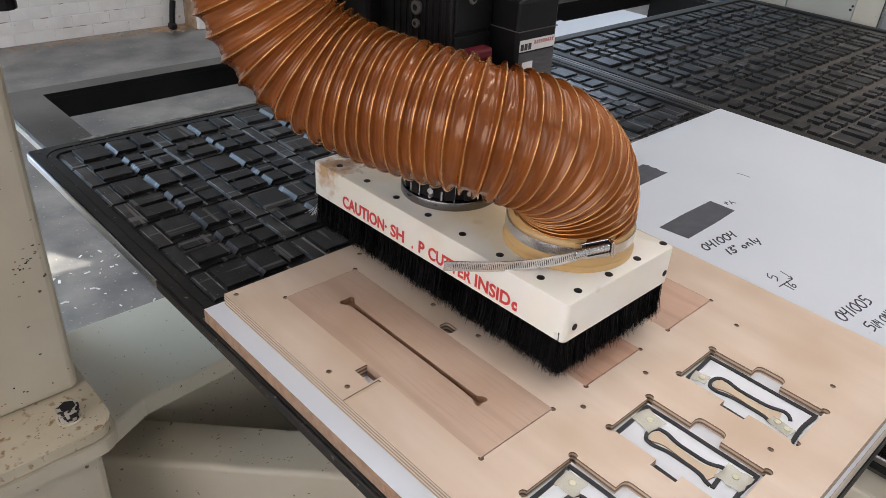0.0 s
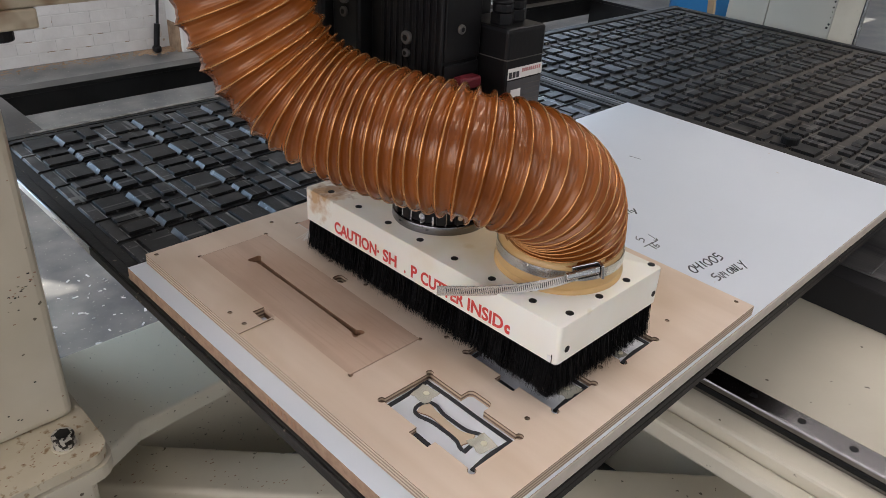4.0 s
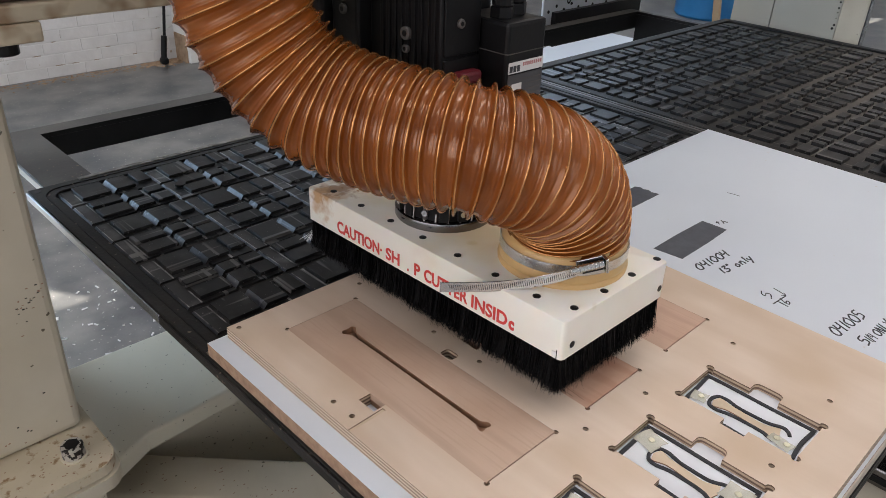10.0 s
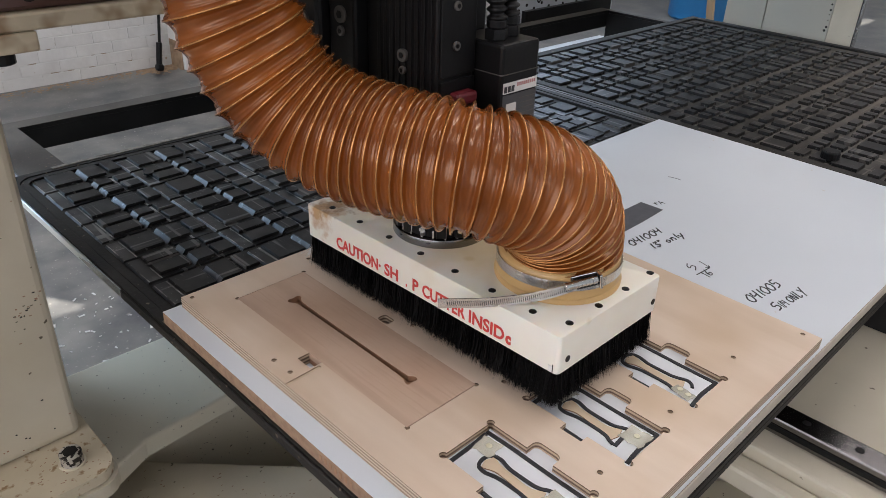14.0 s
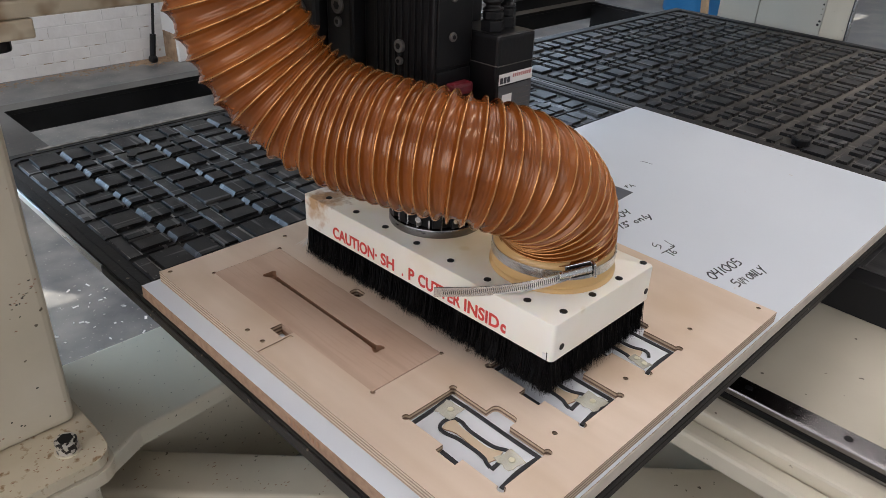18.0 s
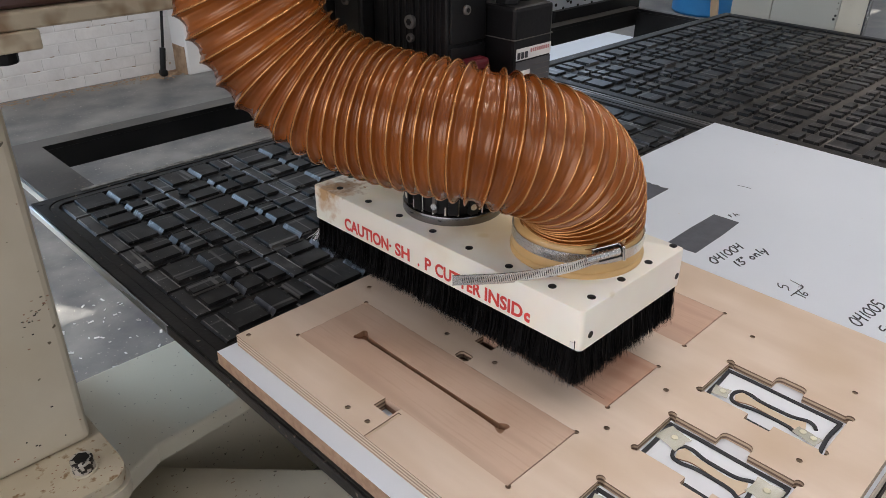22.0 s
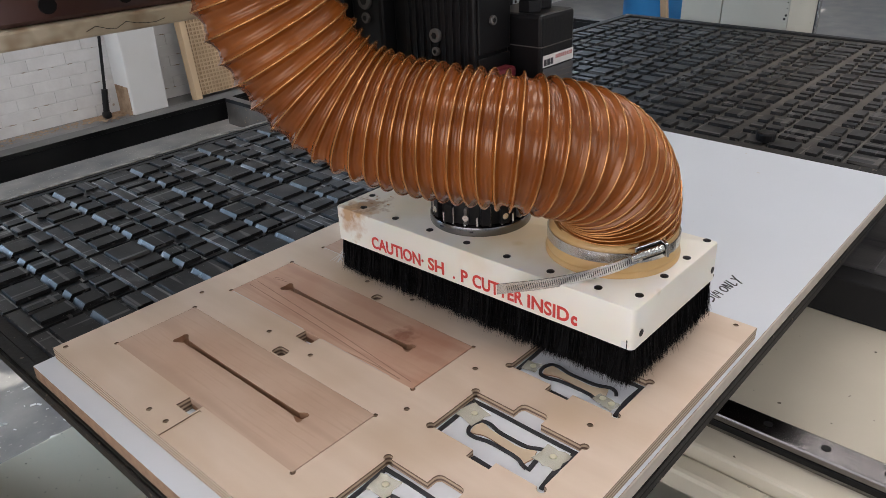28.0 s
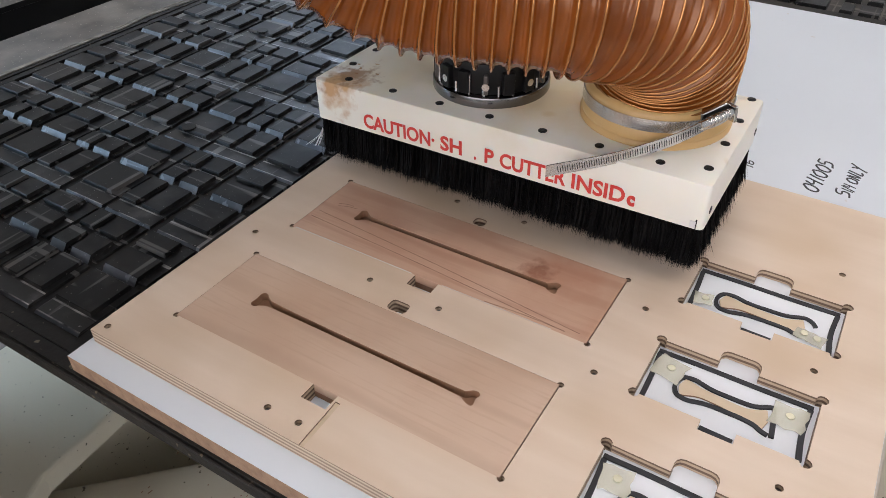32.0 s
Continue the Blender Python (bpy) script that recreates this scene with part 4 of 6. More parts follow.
gantry = thing("gantry_beam", "cream gantry cross beam carrying a dark steel rail", "gantry beam")
part("beam", box(-1.0, 2.9, 0.36, 0.72, 0.362, 0.95, 0.012), M_CREAM, gantry)
part("lip", box(-1.0, 2.9, 0.30, 0.36, 0.343, 0.363, 0.003), M_STAINED, gantry, "chipped cream lower lip")
part("rail", box(-1.0, 2.9, 0.31, 0.36, 0.3635, 0.405, 0.005), M_RAILST, gantry, "brown-grey steel rail")
part("upper_rail", box(-1.0, 2.9, 0.31, 0.36, 0.80, 0.845, 0.005), M_RAILST, gantry)
for k in range(36):
    part("rail_bolt", rod(-0.01 - 0.96 + k * 0.087 + 0.003, 0.382, 0.3075, 0.3105, 0.0095, 12, axis="y"), M_BLACK, gantry)
part("far_leg", box(2.522, 2.9, 0.41, 0.748, -0.80, 0.3615, 0.012), M_CREAM, gantry)
part("leg_cover", box(2.50, 2.52, 0.352, 0.5935, -0.80, 0.342, 0.002), M_COVERPLATE, gantry, "grey-cream cover plate of the far leg")
part("leg_cover", box(2.50, 2.52, 0.5965, 0.753, -0.80, 0.342, 0.002), M_COVERPLATE, gantry, "grey-cream cover plate of the far leg")
part("leg_strip", box(2.502, 2.52, 0.262, 0.3515, -0.80, 0.342, 0.002), M_CREAM, gantry, "warm cream edge strip of the far leg")
part("leg_edge", box(2.499, 2.524, 0.2585, 0.2615, -0.80, 0.342), M_GASKET, gantry, "dark rubber edge")
part("leg_edge", box(2.499, 2.524, 0.2545, 0.2580, -0.80, 0.342), M_BAND, gantry, "bright metal edge")
for z, r in ((-0.0170, 0.0046), (-0.0040, 0.0042), (0.020, 0.0018), (0.040, 0.0020), (0.0560, 0.0034), (0.0760, 0.0034), (0.096, 0.0030), (0.118, 0.0034)):
    part("cover_hole", rod(0.3595 + 0.004 * (r > 0.004 and z < -0.01), z, 2.4985, 2.501, r, 10, axis="x"), M_BLACK, gantry)

for xa, za, n in ((-0.30, 0.353, 7), (0.02, 0.352, 9), (0.16, 0.354, 5)):
    line = [(xa + i * 0.012, 0.2997, za + random.uniform(-0.0035, 0.0035)) for i in range(n)]
    part("crack", sweep([Vector(q) for q in line], 0.00035, 5), M_BLACK, gantry, "dark crack in the enamel of the lip")

# ---- moving table ----
ZP, ZC = -0.034, -0.0425          # pad tops, channel floor
table = on_table(thing("router_table", "black gridded vacuum table in a steel frame", "machine table"))
part("top", box(-0.136, 1.135, -0.530, 0.735, -0.058, ZC, 0.003), M_TABLE, table)
part("rim", plate([(-0.136, -0.530), (1.135, -0.530), (1.135, 0.735), (-0.136, 0.735)], [rounded(-0.1215, 1.119, -0.520, 0.7205, 0.036, 6)], ZC, ZP - 0.0008), M_TABLE, table, "black rim with sawdust in its seam")
part("rim", plate(rounded(-0.1200, 1.1175, -0.5185, 0.7190, 0.0345, 6), [rounded(-0.1075, 1.105, -0.512, 0.7065, 0.024, 6)], ZC, ZP - 0.0022), M_TABLE, table, "inner lip of the black rim")
part("edge_strip", box(-0.1400, -0.1365, 0.235, 0.735, -0.0515, -0.0375, 0.0008, 1), M_STRIP, table, "bright aluminium edge strip")
# the near length of the strip takes the dark table material
part("edge_strip", box(-0.1400, -0.1365, -0.530, 0.2348, -0.0515, -0.0375, 0.0008, 1), M_TABLE, table, "dark edge strip")
part("seam_bar", box(1.139, 1.146, -0.530, 0.735, -0.063, -0.036), M_STEEL, table, "grey metal seam")
part("seam_bar", box(1.152, 1.159, -0.530, 0.735, -0.063, -0.036), M_STEEL, table, "grey metal seam")
part("top", box(1.165, 2.40, -0.530, 0.735, -0.063, ZC, 0.004), M_TABLE_FAR, table, "dusty black table floor")
for b in (box(1.165, 1.195, -0.54, 0.735, ZC, ZP - 0.001, 0.003), box(1.195, 2.40, 0.705, 0.735, ZC, ZP - 0.001, 0.003), box(2.37, 2.40, -0.54, 0.705, ZC, ZP - 0.001, 0.003)):
    part("rim", b, M_TABLE, table)
# steel end frame with three openings
OPENINGS = ((-0.020, 0.735), (0.757, 1.255), (1.30, 2.215))
part("end_frame", plate([(-0.105, 0.739), (2.238, 0.739), (2.238, 1.055), (-0.105, 1.055)], [[(x0, 0.7425), (x1, 0.7425), (x1, 1.010), (x0, 1.010)] for x0, x1 in OPENINGS], -0.048, -0.038),
     (M_FRAME, M_FRAME, M_BLACK), table, "rust-flecked steel end plate with openings")
for x0, x1 in OPENINGS:
    part("end_beam", box(x0 - 0.002, x1 + 0.002, 1.012, 1.052, -0.096, -0.049), M_BLACK, table, "black inner face of the frame")
    part("side_beam", box(x0 - 0.010, x0 - 0.002, 0.74, 1.011, -0.096, -0.049), M_BLACK, table)
    part("side_beam", box(x1 + 0.002, x1 + 0.010, 0.74, 1.011, -0.160 if x1 > 2 else -0.110, -0.049), M_BLACK if x1 > 2 else M_STEEL, table, "" if x1 > 2 else "blue-grey divider plate")
part("edge_strip", box(-0.1085, -0.1055, 0.746, 1.055, -0.056, -0.042), M_STRIP, table, "bright aluminium edge strip")
part("under_beam", box(0.30, 2.38, -0.20, -0.10, -0.20, -0.064), M_BLACK, table)
part("under_beam", box(0.22, 2.38, 0.62, 0.733, -0.165, -0.064), M_BLACK, table)
part("under_beam", box(0.545, 0.625, -0.20, 0.72, -0.2005, -0.064), M_BLACK, table)
for y in (-0.20, 0.45):
    part("carriage", box(0.545, 0.628, y, y + 0.12, -0.236, -0.2005), M_STEEL, table)
for x, y in ((-0.124, 0.722), (0.483, 0.722), (1.118, 0.722), (1.18, 0.2), (1.118, 0.3)):
    part("screw", rod(x, y, -0.0362, -0.0342, 0.006, 12), M_BLACK, table)
for x, y in ((0.245, 0.36), (0.08, 0.60), (0.56, 0.51), (0.72, 0.30)):
    part("rubber_plug", rod(x, y, -0.036, -0.0325, 0.010, 12), M_BLACK, table)
part("plug", rod(1.238, -0.244, -0.040, -0.018, 0.020, 20, bev=0.004), M_BLACK, table, "round black rubber plug")

# rubber mat: groups of pads on low bases, repeated cell by cell
CX, CY = 0.158, 0.162
HB = 0.0030                       # height of a base over the channel floor
# each pad: from x, to x, from y, to y (downwards), ramp on its low side
NARROW = ((0.000, 0.038, 0.002, 0.053, True), (0.0455, 0.071, 0.001, 0.046, False), (0.000, 0.031, 0.076, 0.1005, True), (0.000, 0.033, 0.110, 0.1415, True), (0.039, 0.070, 0.075, 0.0995, False), (0.039, 0.070, 0.109, 0.1400, False))
WIDE = ((0.1000, 0.150, 0.002, 0.056, False), (0.0995, 0.151, 0.075, 0.1000, False), (0.0995, 0.151, 0.110, 0.1410, False))
CELL = NARROW + WIDE
BASES = ((0.000, 0.073, -0.002, 0.0655, False), (0.000, 0.073, 0.0715, 0.1490, False), (0.0745, 0.1535, -0.002, 0.0655, True), (0.0745, 0.1535, 0.0715, 0.1490, True))


def prism(bm, prof, slots, y0, y1, draft=0.0006):
    """A strip of faces over a profile in x and z, closed at both ends; the ends lean in a little at the top."""
    low = min(c for _, c in prof)
    rows = [[bm.verts.new((a, y + sy * (draft if c > low + 1e-6 else 0), c)) for a, c in prof] for y, sy in ((y0, -1), (y1, 1))]
    for k in range(len(prof) - 1):
        f = bm.faces.new((rows[0][k], rows[1][k], rows[1][k + 1], rows[0][k + 1]))
        f.material_index = slots[k] if slots else 0
    bm.faces.new(rows[0])
    bm.faces.new(rows[1][::-1])


def pad_bm(bm, x0, x1, y0, y1, ramp, top, rise):
    """One pad in its own corner at the origin, y downwards; a ramped one rises straight from the channel."""
    w, d = x1 - x0, y1 - y0
    if ramp:
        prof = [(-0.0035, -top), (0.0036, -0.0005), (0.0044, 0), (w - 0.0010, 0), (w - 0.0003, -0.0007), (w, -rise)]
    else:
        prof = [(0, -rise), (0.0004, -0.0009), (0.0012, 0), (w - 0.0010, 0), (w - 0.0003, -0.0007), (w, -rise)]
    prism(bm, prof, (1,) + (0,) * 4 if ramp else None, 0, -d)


def base_bm(bm, x0, x1, y0, y1, ledge):
    w = x1 - x0
    if ledge:
        prof = [(0.0012, 0), (0.0038, HB - 0.0002), (0.0052, HB), (0.0225, HB), (0.0247, HB), (w - 0.0015, HB), (w, 0)]
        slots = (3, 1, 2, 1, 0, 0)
    else:
        prof = [(0.002, 0), (0.003, HB), (0.0345, HB), (0.0385, HB), (w - 0.0015, HB), (w, 0)]
        slots = (0, 0, 1, 0, 0)
    prism(bm, prof, slots, 0, y0 - y1)


def mesh_of(name, bm, mats):
    bmesh.ops.recalc_face_normals(bm, faces=bm.faces[:])
    me = bpy.data.meshes.new(name)
    bm.to_mesh(me)
    bm.free()
    for m in mats:
        me.materials.append(m)
    return me


pad_meshes, base_meshes = [], []
for c in CELL:
    bm = bmesh.new()
    pad_bm(bm, *c, ZP - ZC, ZP - ZC - HB)
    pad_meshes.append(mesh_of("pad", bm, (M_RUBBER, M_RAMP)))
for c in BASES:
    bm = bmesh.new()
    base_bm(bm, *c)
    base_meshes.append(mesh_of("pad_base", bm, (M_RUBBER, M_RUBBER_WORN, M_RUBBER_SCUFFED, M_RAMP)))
for i in range(-3, 8):
    for j in range(0, 5):
        for meshes, cells, name in ((pad_meshes, CELL, "pad"), (base_meshes, BASES, "pad_base")):
            for me, (x0, x1, y0, y1, kind_) in zip(meshes, cells):
                x, y = 0.298 + i * CX + x0, 0.703 - j * CY - y0
                if x < -0.105 or 0.298 + i * CX + x1 > 1.098 or y - (y1 - y0) < 0.075:
                    continue
                ob = new(name, me)
                ob.parent = table
                ob.location = (x, y, ZP + random.uniform(-0.0006, 0.0) if name == "pad" else ZC)
# the far mat lies turned by a quarter
bm = bmesh.new()
for i in range(8):
    for j in range(8):
        ox, oy = 1.207 + i * CY, 0.697 - j * CX
        for x0, x1, y0, y1, kind_ in CELL:
            x0 -= 0.009 if x0 > 0.09 else 0
            a0, a1, b1, b0 = ox + y0, ox + y1, oy - (0.1535 - x1), oy - (0.1535 - x0)
            if a1 > 2.366 or b0 < -0.53:
                continue
            low, top = ZC, ZP + random.uniform(-0.0012, 0)
            f = [bm.verts.new((px, py, z)) for z, k in ((low, 0.0012), (top - 0.0008, 0.0018), (top, 0.0027)) for px, py in ((a0 + k, b0 + k), (a1 - k, b0 + k), (a1 - k, b1 - k), (a0 + k, b1 - k))]
            for r in (0, 4):
                for k in range(4):
                    bm.faces.new((f[r + k], f[r + (k + 1) % 4], f[r + 4 + (k + 1) % 4], f[r + 4 + k]))
            bm.faces.new(f[8:])
tagged(part("far_pad", bm, M_RUBBER_FAR, table), kind="stuff")
for j in range(8):
    y = 0.6995 - j * CX
    if j > 1:
        part("dusty_groove", box(1.20, 2.365, y - 0.0020, y + 0.0020, ZC, ZC + 0.0012), M_GREYDUST, table, "groove pale with dust")

rack = on_table(thing("tool_rack", "bare metal tool rack plate with holes and numbers", "tool rack"))
part("plate", box(1.70, 2.34, 1.075, 1.085, -0.060, 0.16, 0.003), M_ALU, rack)
for k, c in enumerate("678"):
    lettering("number", c, 0.055, Matrix.Translation((1.832 + k * 0.165, 1.074, 0.020)) @ Matrix.Rotation(radians(90), 4, "X"), M_BLACK, rack, 0.9, 0.0, 0.001)
    part("tool_fork", box(1.885 + k * 0.165, 1.955 + k * 0.165, 1.02, 1.075, 0.045, 0.085, 0.008), M_BLACK, rack)
for k in range(14):
    part("hole", rod(1.73 + k * 0.044, 0.002 + 0.016 * (k % 2), 1.0735, 1.076, 0.006, 10, axis="y"), M_BLACK, rack)
part("end_post", box(0.995, 1.035, 1.062, 1.100, -0.037, 0.135, 0.002), M_BAND, rack, "bare metal end post")
part("base_bar", box(0.995, 1.70, 1.062, 1.085, -0.037, -0.020, 0.002), M_BAND, rack)
for k in range(4):
    part("hole", rod(1.015, 0.005 + k * 0.032, 1.0605, 1.0625, 0.006, 10, axis="y"), M_BLACK, rack)
part("bracket", box(1.75, 2.30, 1.0555, 1.0745, -0.12, 0.0), M_BLACK, rack)
sheet = thing("white_sheet", "white sheet lying flat on the floor", "sheet", z=0)
part("sheet", plate([(3.35, 2.15), (4.735, 2.18), (4.71, 2.775), (3.33, 2.79)], [], 0.0, 0.012), M_WHITE, sheet)

# ---- boards on the table ----
ZW = -0.0155
def ribbon(points, width, z, height):
    """A flat strip of cord along a line of points."""
    bm = bmesh.new()
    pts, _ = spline([(x, y, z) for x, y in points], max(8, len(points) * 5))
    rows = []
    for q, t, s, u in frames_along(pts):
        n = Vector((-t.y, t.x, 0)).normalized() * width / 2
        rows.append([bm.verts.new(p) for p in (q - n, q - n + Vector((0, 0, height)), q + n + Vector((0, 0, height)), q + n)])
    for a, c in zip(rows, rows[1:]):
        for k in range(4):
            bm.faces.new((a[k], a[(k + 1) % 4], c[(k + 1) % 4], c[k]))
    bm.faces.new(rows[0])
    bm.faces.new(rows[-1][::-1])
    bmesh.ops.recalc_face_normals(bm, faces=bm.faces[:])
    return bm


PATCH_A = [(0.516, -0.118), (0.590, -0.117), (0.669, -0.119), (0.670, -0.140), (0.671, -0.163), (0.610, -0.1655), (0.522, -0.166)]
PATCH_B = [(0.555, 0.033), (0.700, 0.037), (0.7055, 0.028), (0.7025, 0.020), (0.7065, 0.012), (0.703, 0.002), (0.707, -0.011), (0.560, -0.012)]
board = on_table(thing("melamine_board", "white melamine board with marker notes on the table", "board"))
part("panel", plate([(-0.134, -0.5265), (1.11, -0.5265), (1.11, 0.110), (-0.134, 0.110)], [], -0.0338, ZW), (M_WHITE, M_MDF), board, "white faced particle board with a raw brown edge")
part("grey_patch", plate(PATCH_A, [], ZW, ZW + 0.0004), M_GREY, board, "dark grey painted patch")
part("grey_patch", plate(PATCH_B, [], ZW, ZW + 0.0004), M_GREY, board, "dark grey painted patch")
part("crease", ribbon([(0.815, -0.089), (0.818, -0.101), (0.819, -0.113)], 0.0012, ZW, 0.0003), M_GREY, board, "thin pencil line")


part("edge_band", box(-0.133, 1.109, -0.5285, -0.5267, -0.0335, ZW - 0.0006), M_EDGEBAND, board, "pale beige edge of the board")
# pen strokes of the characters, in a box one high
PEN = {"0": [[(0.30, 0.95), (0.05, 0.6), (0.12, 0.1), (0.38, 0.05), (0.52, 0.5), (0.42, 0.9), (0.28, 0.96)]], "1": [[(0.22, 1.0), (0.15, 0.5), (0.12, 0.0)]],
       "4": [[(0.08, 1.0), (0.06, 0.5), (0.45, 0.55)], [(0.48, 1.05), (0.42, 0.5), (0.36, -0.05)]], "5": [[(0.50, 1.0), (0.15, 0.95), (0.10, 0.6), (0.40, 0.55), (0.42, 0.15), (0.05, 0.0)]],
       "3": [[(0.08, 0.95), (0.45, 0.95), (0.18, 0.55), (0.48, 0.35), (0.30, 0.02), (0.02, 0.08)]], "6": [[(0.42, 1.0), (0.12, 0.5), (0.15, 0.05), (0.42, 0.1), (0.42, 0.4), (0.14, 0.35)]],
       "'": [[(0.05, 1.05), (0.03, 0.80)], [(0.17, 1.05), (0.15, 0.80)]], "/": [[(0.42, 1.1), (0.2, 0.5), (0.0, -0.1)]], "o": [[(0.25, 0.55), (0.05, 0.3), (0.2, 0.0), (0.42, 0.25), (0.25, 0.56)]],
       "n": [[(0.05, 0.6), (0.05, 0.0)], [(0.06, 0.35), (0.25, 0.6), (0.36, 0.4), (0.38, 0.0)]], "l": [[(0.14, 1.05), (0.10, 0.5), (0.12, 0.0)]],
       "y": [[(0.02, 0.6), (0.12, 0.2), (0.30, 0.25)], [(0.46, 0.7), (0.28, 0.1), (0.05, -0.45)]], "t": [[(0.20, 0.9), (0.16, 0.4), (0.18, 0.0)], [(0.0, 0.6), (0.40, 0.62)]],
       "O": [[(0.28, 0.85), (0.05, 0.5), (0.15, 0.08), (0.42, 0.2), (0.46, 0.65), (0.28, 0.87)]], "N": [[(0.05, 0.0), (0.10, 0.9), (0.36, 0.05), (0.46, 1.0)]], "L": [[(0.12, 1.0), (0.06, 0.05), (0.40, 0.10)]], "Y": [[(0.02, 0.95), (0.22, 0.5)], [(0.52, 1.1), (0.25, 0.5), (0.05, -0.2)]],
       "h": [[(0.08, 1.0), (0.05, 0.5), (0.02, 0.0)], [(0.04, 0.3), (0.25, 0.5), (0.30, 0.2), (0.48, 0.05)]], " ": []}
STEP = {"1": 0.34, "'": 0.30, "l": 0.30, " ": 0.30, "/": 0.48}


def note(text, x, y, length, height, turn, pen=0.0026):
    """A note written by hand with a marker, one mesh a stroke."""
    full = sum(STEP.get(c, 0.62) for c in text)
    k, at, a = length / full, 0.0, radians(turn)
    for c in text:
        for line in PEN[c]:
            pts = []
            for u, v in line:
                px, py = (at + u + 0.16 * v + random.uniform(-0.02, 0.02)) * k, (v + random.uniform(-0.03, 0.03)) * height
                pts.append((x + px * math.cos(a) - py * math.sin(a), y + px * math.sin(a) + py * math.cos(a)))
            part("pen_stroke", ribbon(pts, pen, ZW, 0.0004), M_INK, board, "handwritten black marker stroke")
        at += STEP.get(c, 0.62)


note("041004", 0.511, -0.2035, 0.086, 0.0165, -4)
note("13' only", 0.531, -0.2315, 0.082, 0.0150, -7)
note("5", 0.517, -0.3120, 0.017, 0.0150, 22, 0.0017)
note("/", 0.509, -0.3180, 0.016, 0.0230, -58, 0.0017)
note("16", 0.514, -0.3370, 0.019, 0.0150, 10, 0.0017)
part("arrow", ribbon([(0.549, -0.300), (0.5465, -0.310), (0.543, -0.321)], 0.0011, ZW, 0.0004), M_INK, board)
part("arrow", ribbon([(0.5475, -0.3165), (0.543, -0.3215), (0.5385, -0.3165)], 0.0011, ZW, 0.0004), M_INK, board)
note("041005", 0.496, -0.4140, 0.084, 0.0185, -5, 0.0024)
note("5", 0.505, -0.4480, 0.014, 0.0165, -4, 0.0022)
note("1/4", 0.519, -0.4500, 0.016, 0.0130, -4, 0.0015)
note("ONLY", 0.540, -0.4520, 0.048, 0.0165, -6, 0.0022)
note("th", 0.677, -0.1440, 0.026, 0.0120, -18, 0.0018)
for k in range(7):
    part("edge_mark", box(-0.1346, -0.1340, -0.240 - k * 0.0085, -0.2365 - k * 0.0085, -0.028, -0.021), M_CUT, board, "unreadable marker letter")

ply = on_table(thing("plywood_fixture", "birch plywood fixture board with pockets, screwed on the white board", "fixture"))
PX0, PX1, PY0, PY1 = -0.109, 0.457, -0.523, 0.104
B1, B2, B3 = (-0.0545, 0.0525, -0.2855, 0.0525), (0.1085, 0.2115, -0.2855, 0.0525), (0.2705, 0.3735, -0.2855, 0.0525)


def dogbone(x0, x1, y0, y1, notch=None, r=0.0030):
    """A rectangle whose corners are relieved by the cutter; a notch (from y, to y, depth) opens its low-x side."""
    pts = []
    for cx, cy, a0 in ((x1, y1, -90), (x0, y1, 0), (x0, y0, 90), (x1, y0, 180)):
        if notch and (cx, cy) == (x0, y0):
            pts += [(x0, notch[1]), (x0 - notch[2], notch[1]), (x0 - notch[2], notch[0]), (x0, notch[0])]
        pts += [(cx + r * math.cos(radians(a0 + k * 30)), cy + r * math.sin(radians(a0 + k * 30))) for k in range(10)]
    return pts


def pocket(x0, x1, y0, y1):
    """The dog-boned pocket with a finger notch in its far side and a small one in its near side."""
    r, pts = 0.0047, []
    yc = (y0 + y1) / 2
    arc = lambda cx, cy, a0, n=10: [(cx + r * math.cos(radians(a0 + k * 30)), cy + r * math.sin(radians(a0 + k * 30))) for k in range(n)]
    pts += arc(x1, y1, -90)
    pts += arc(x0, y1, 0)
    pts += [(x0, yc + 0.012), (x0 - 0.011, yc + 0.012), (x0 - 0.011, yc - 0.016), (x0, yc - 0.016)]
    pts += arc(x0, y0, 90)
    pts += arc(x1, y0, 180)
    pts += [(x1, yc - 0.017)] + [(x1 + 0.009 + 0.007 * math.sin(radians(a)), yc - 0.010 - 0.007 * math.cos(radians(a))) for a in (0, 30, 60, 90)]
    pts += [(x1 + 0.009 + 0.007 * math.cos(radians(a)), yc + 0.010 + 0.007 * math.sin(radians(a))) for a in (0, 30, 60, 90)] + [(x1, yc + 0.017)]
    return pts


POCKETS = [(0.2095, 0.2815, -0.4755, -0.340), (0.0775, 0.1495, -0.4755, -0.340), (-0.0545, 0.0175, -0.4755, -0.340)]
HOLES = [(-0.0935, -0.0932), (-0.0925, -0.1247), (0.3496, -0.3345), (0.1803, -0.3141), (0.0805, -0.3036), (0.0795, -0.0703), (0.079, -0.1493), (0.4473, -0.5013), (-0.098, 0.094),
         (0.080, 0.079), (0.241, -0.074), (0.244, -0.156), (0.180, -0.463), (0.33, -0.463), (-0.09, -0.50), (0.43, 0.08), (0.045, -0.463)]
SLOTS = [(0.0535, 0.0700, -0.128, -0.104), (0.2120, 0.2270, -0.124, -0.106)]
KERF = [(-0.1089, -0.1385), (-0.0785, -0.1375), (-0.0600, -0.1366), (-0.0600, -0.1414), (-0.0785, -0.1421), (-0.1089, -0.1430)]
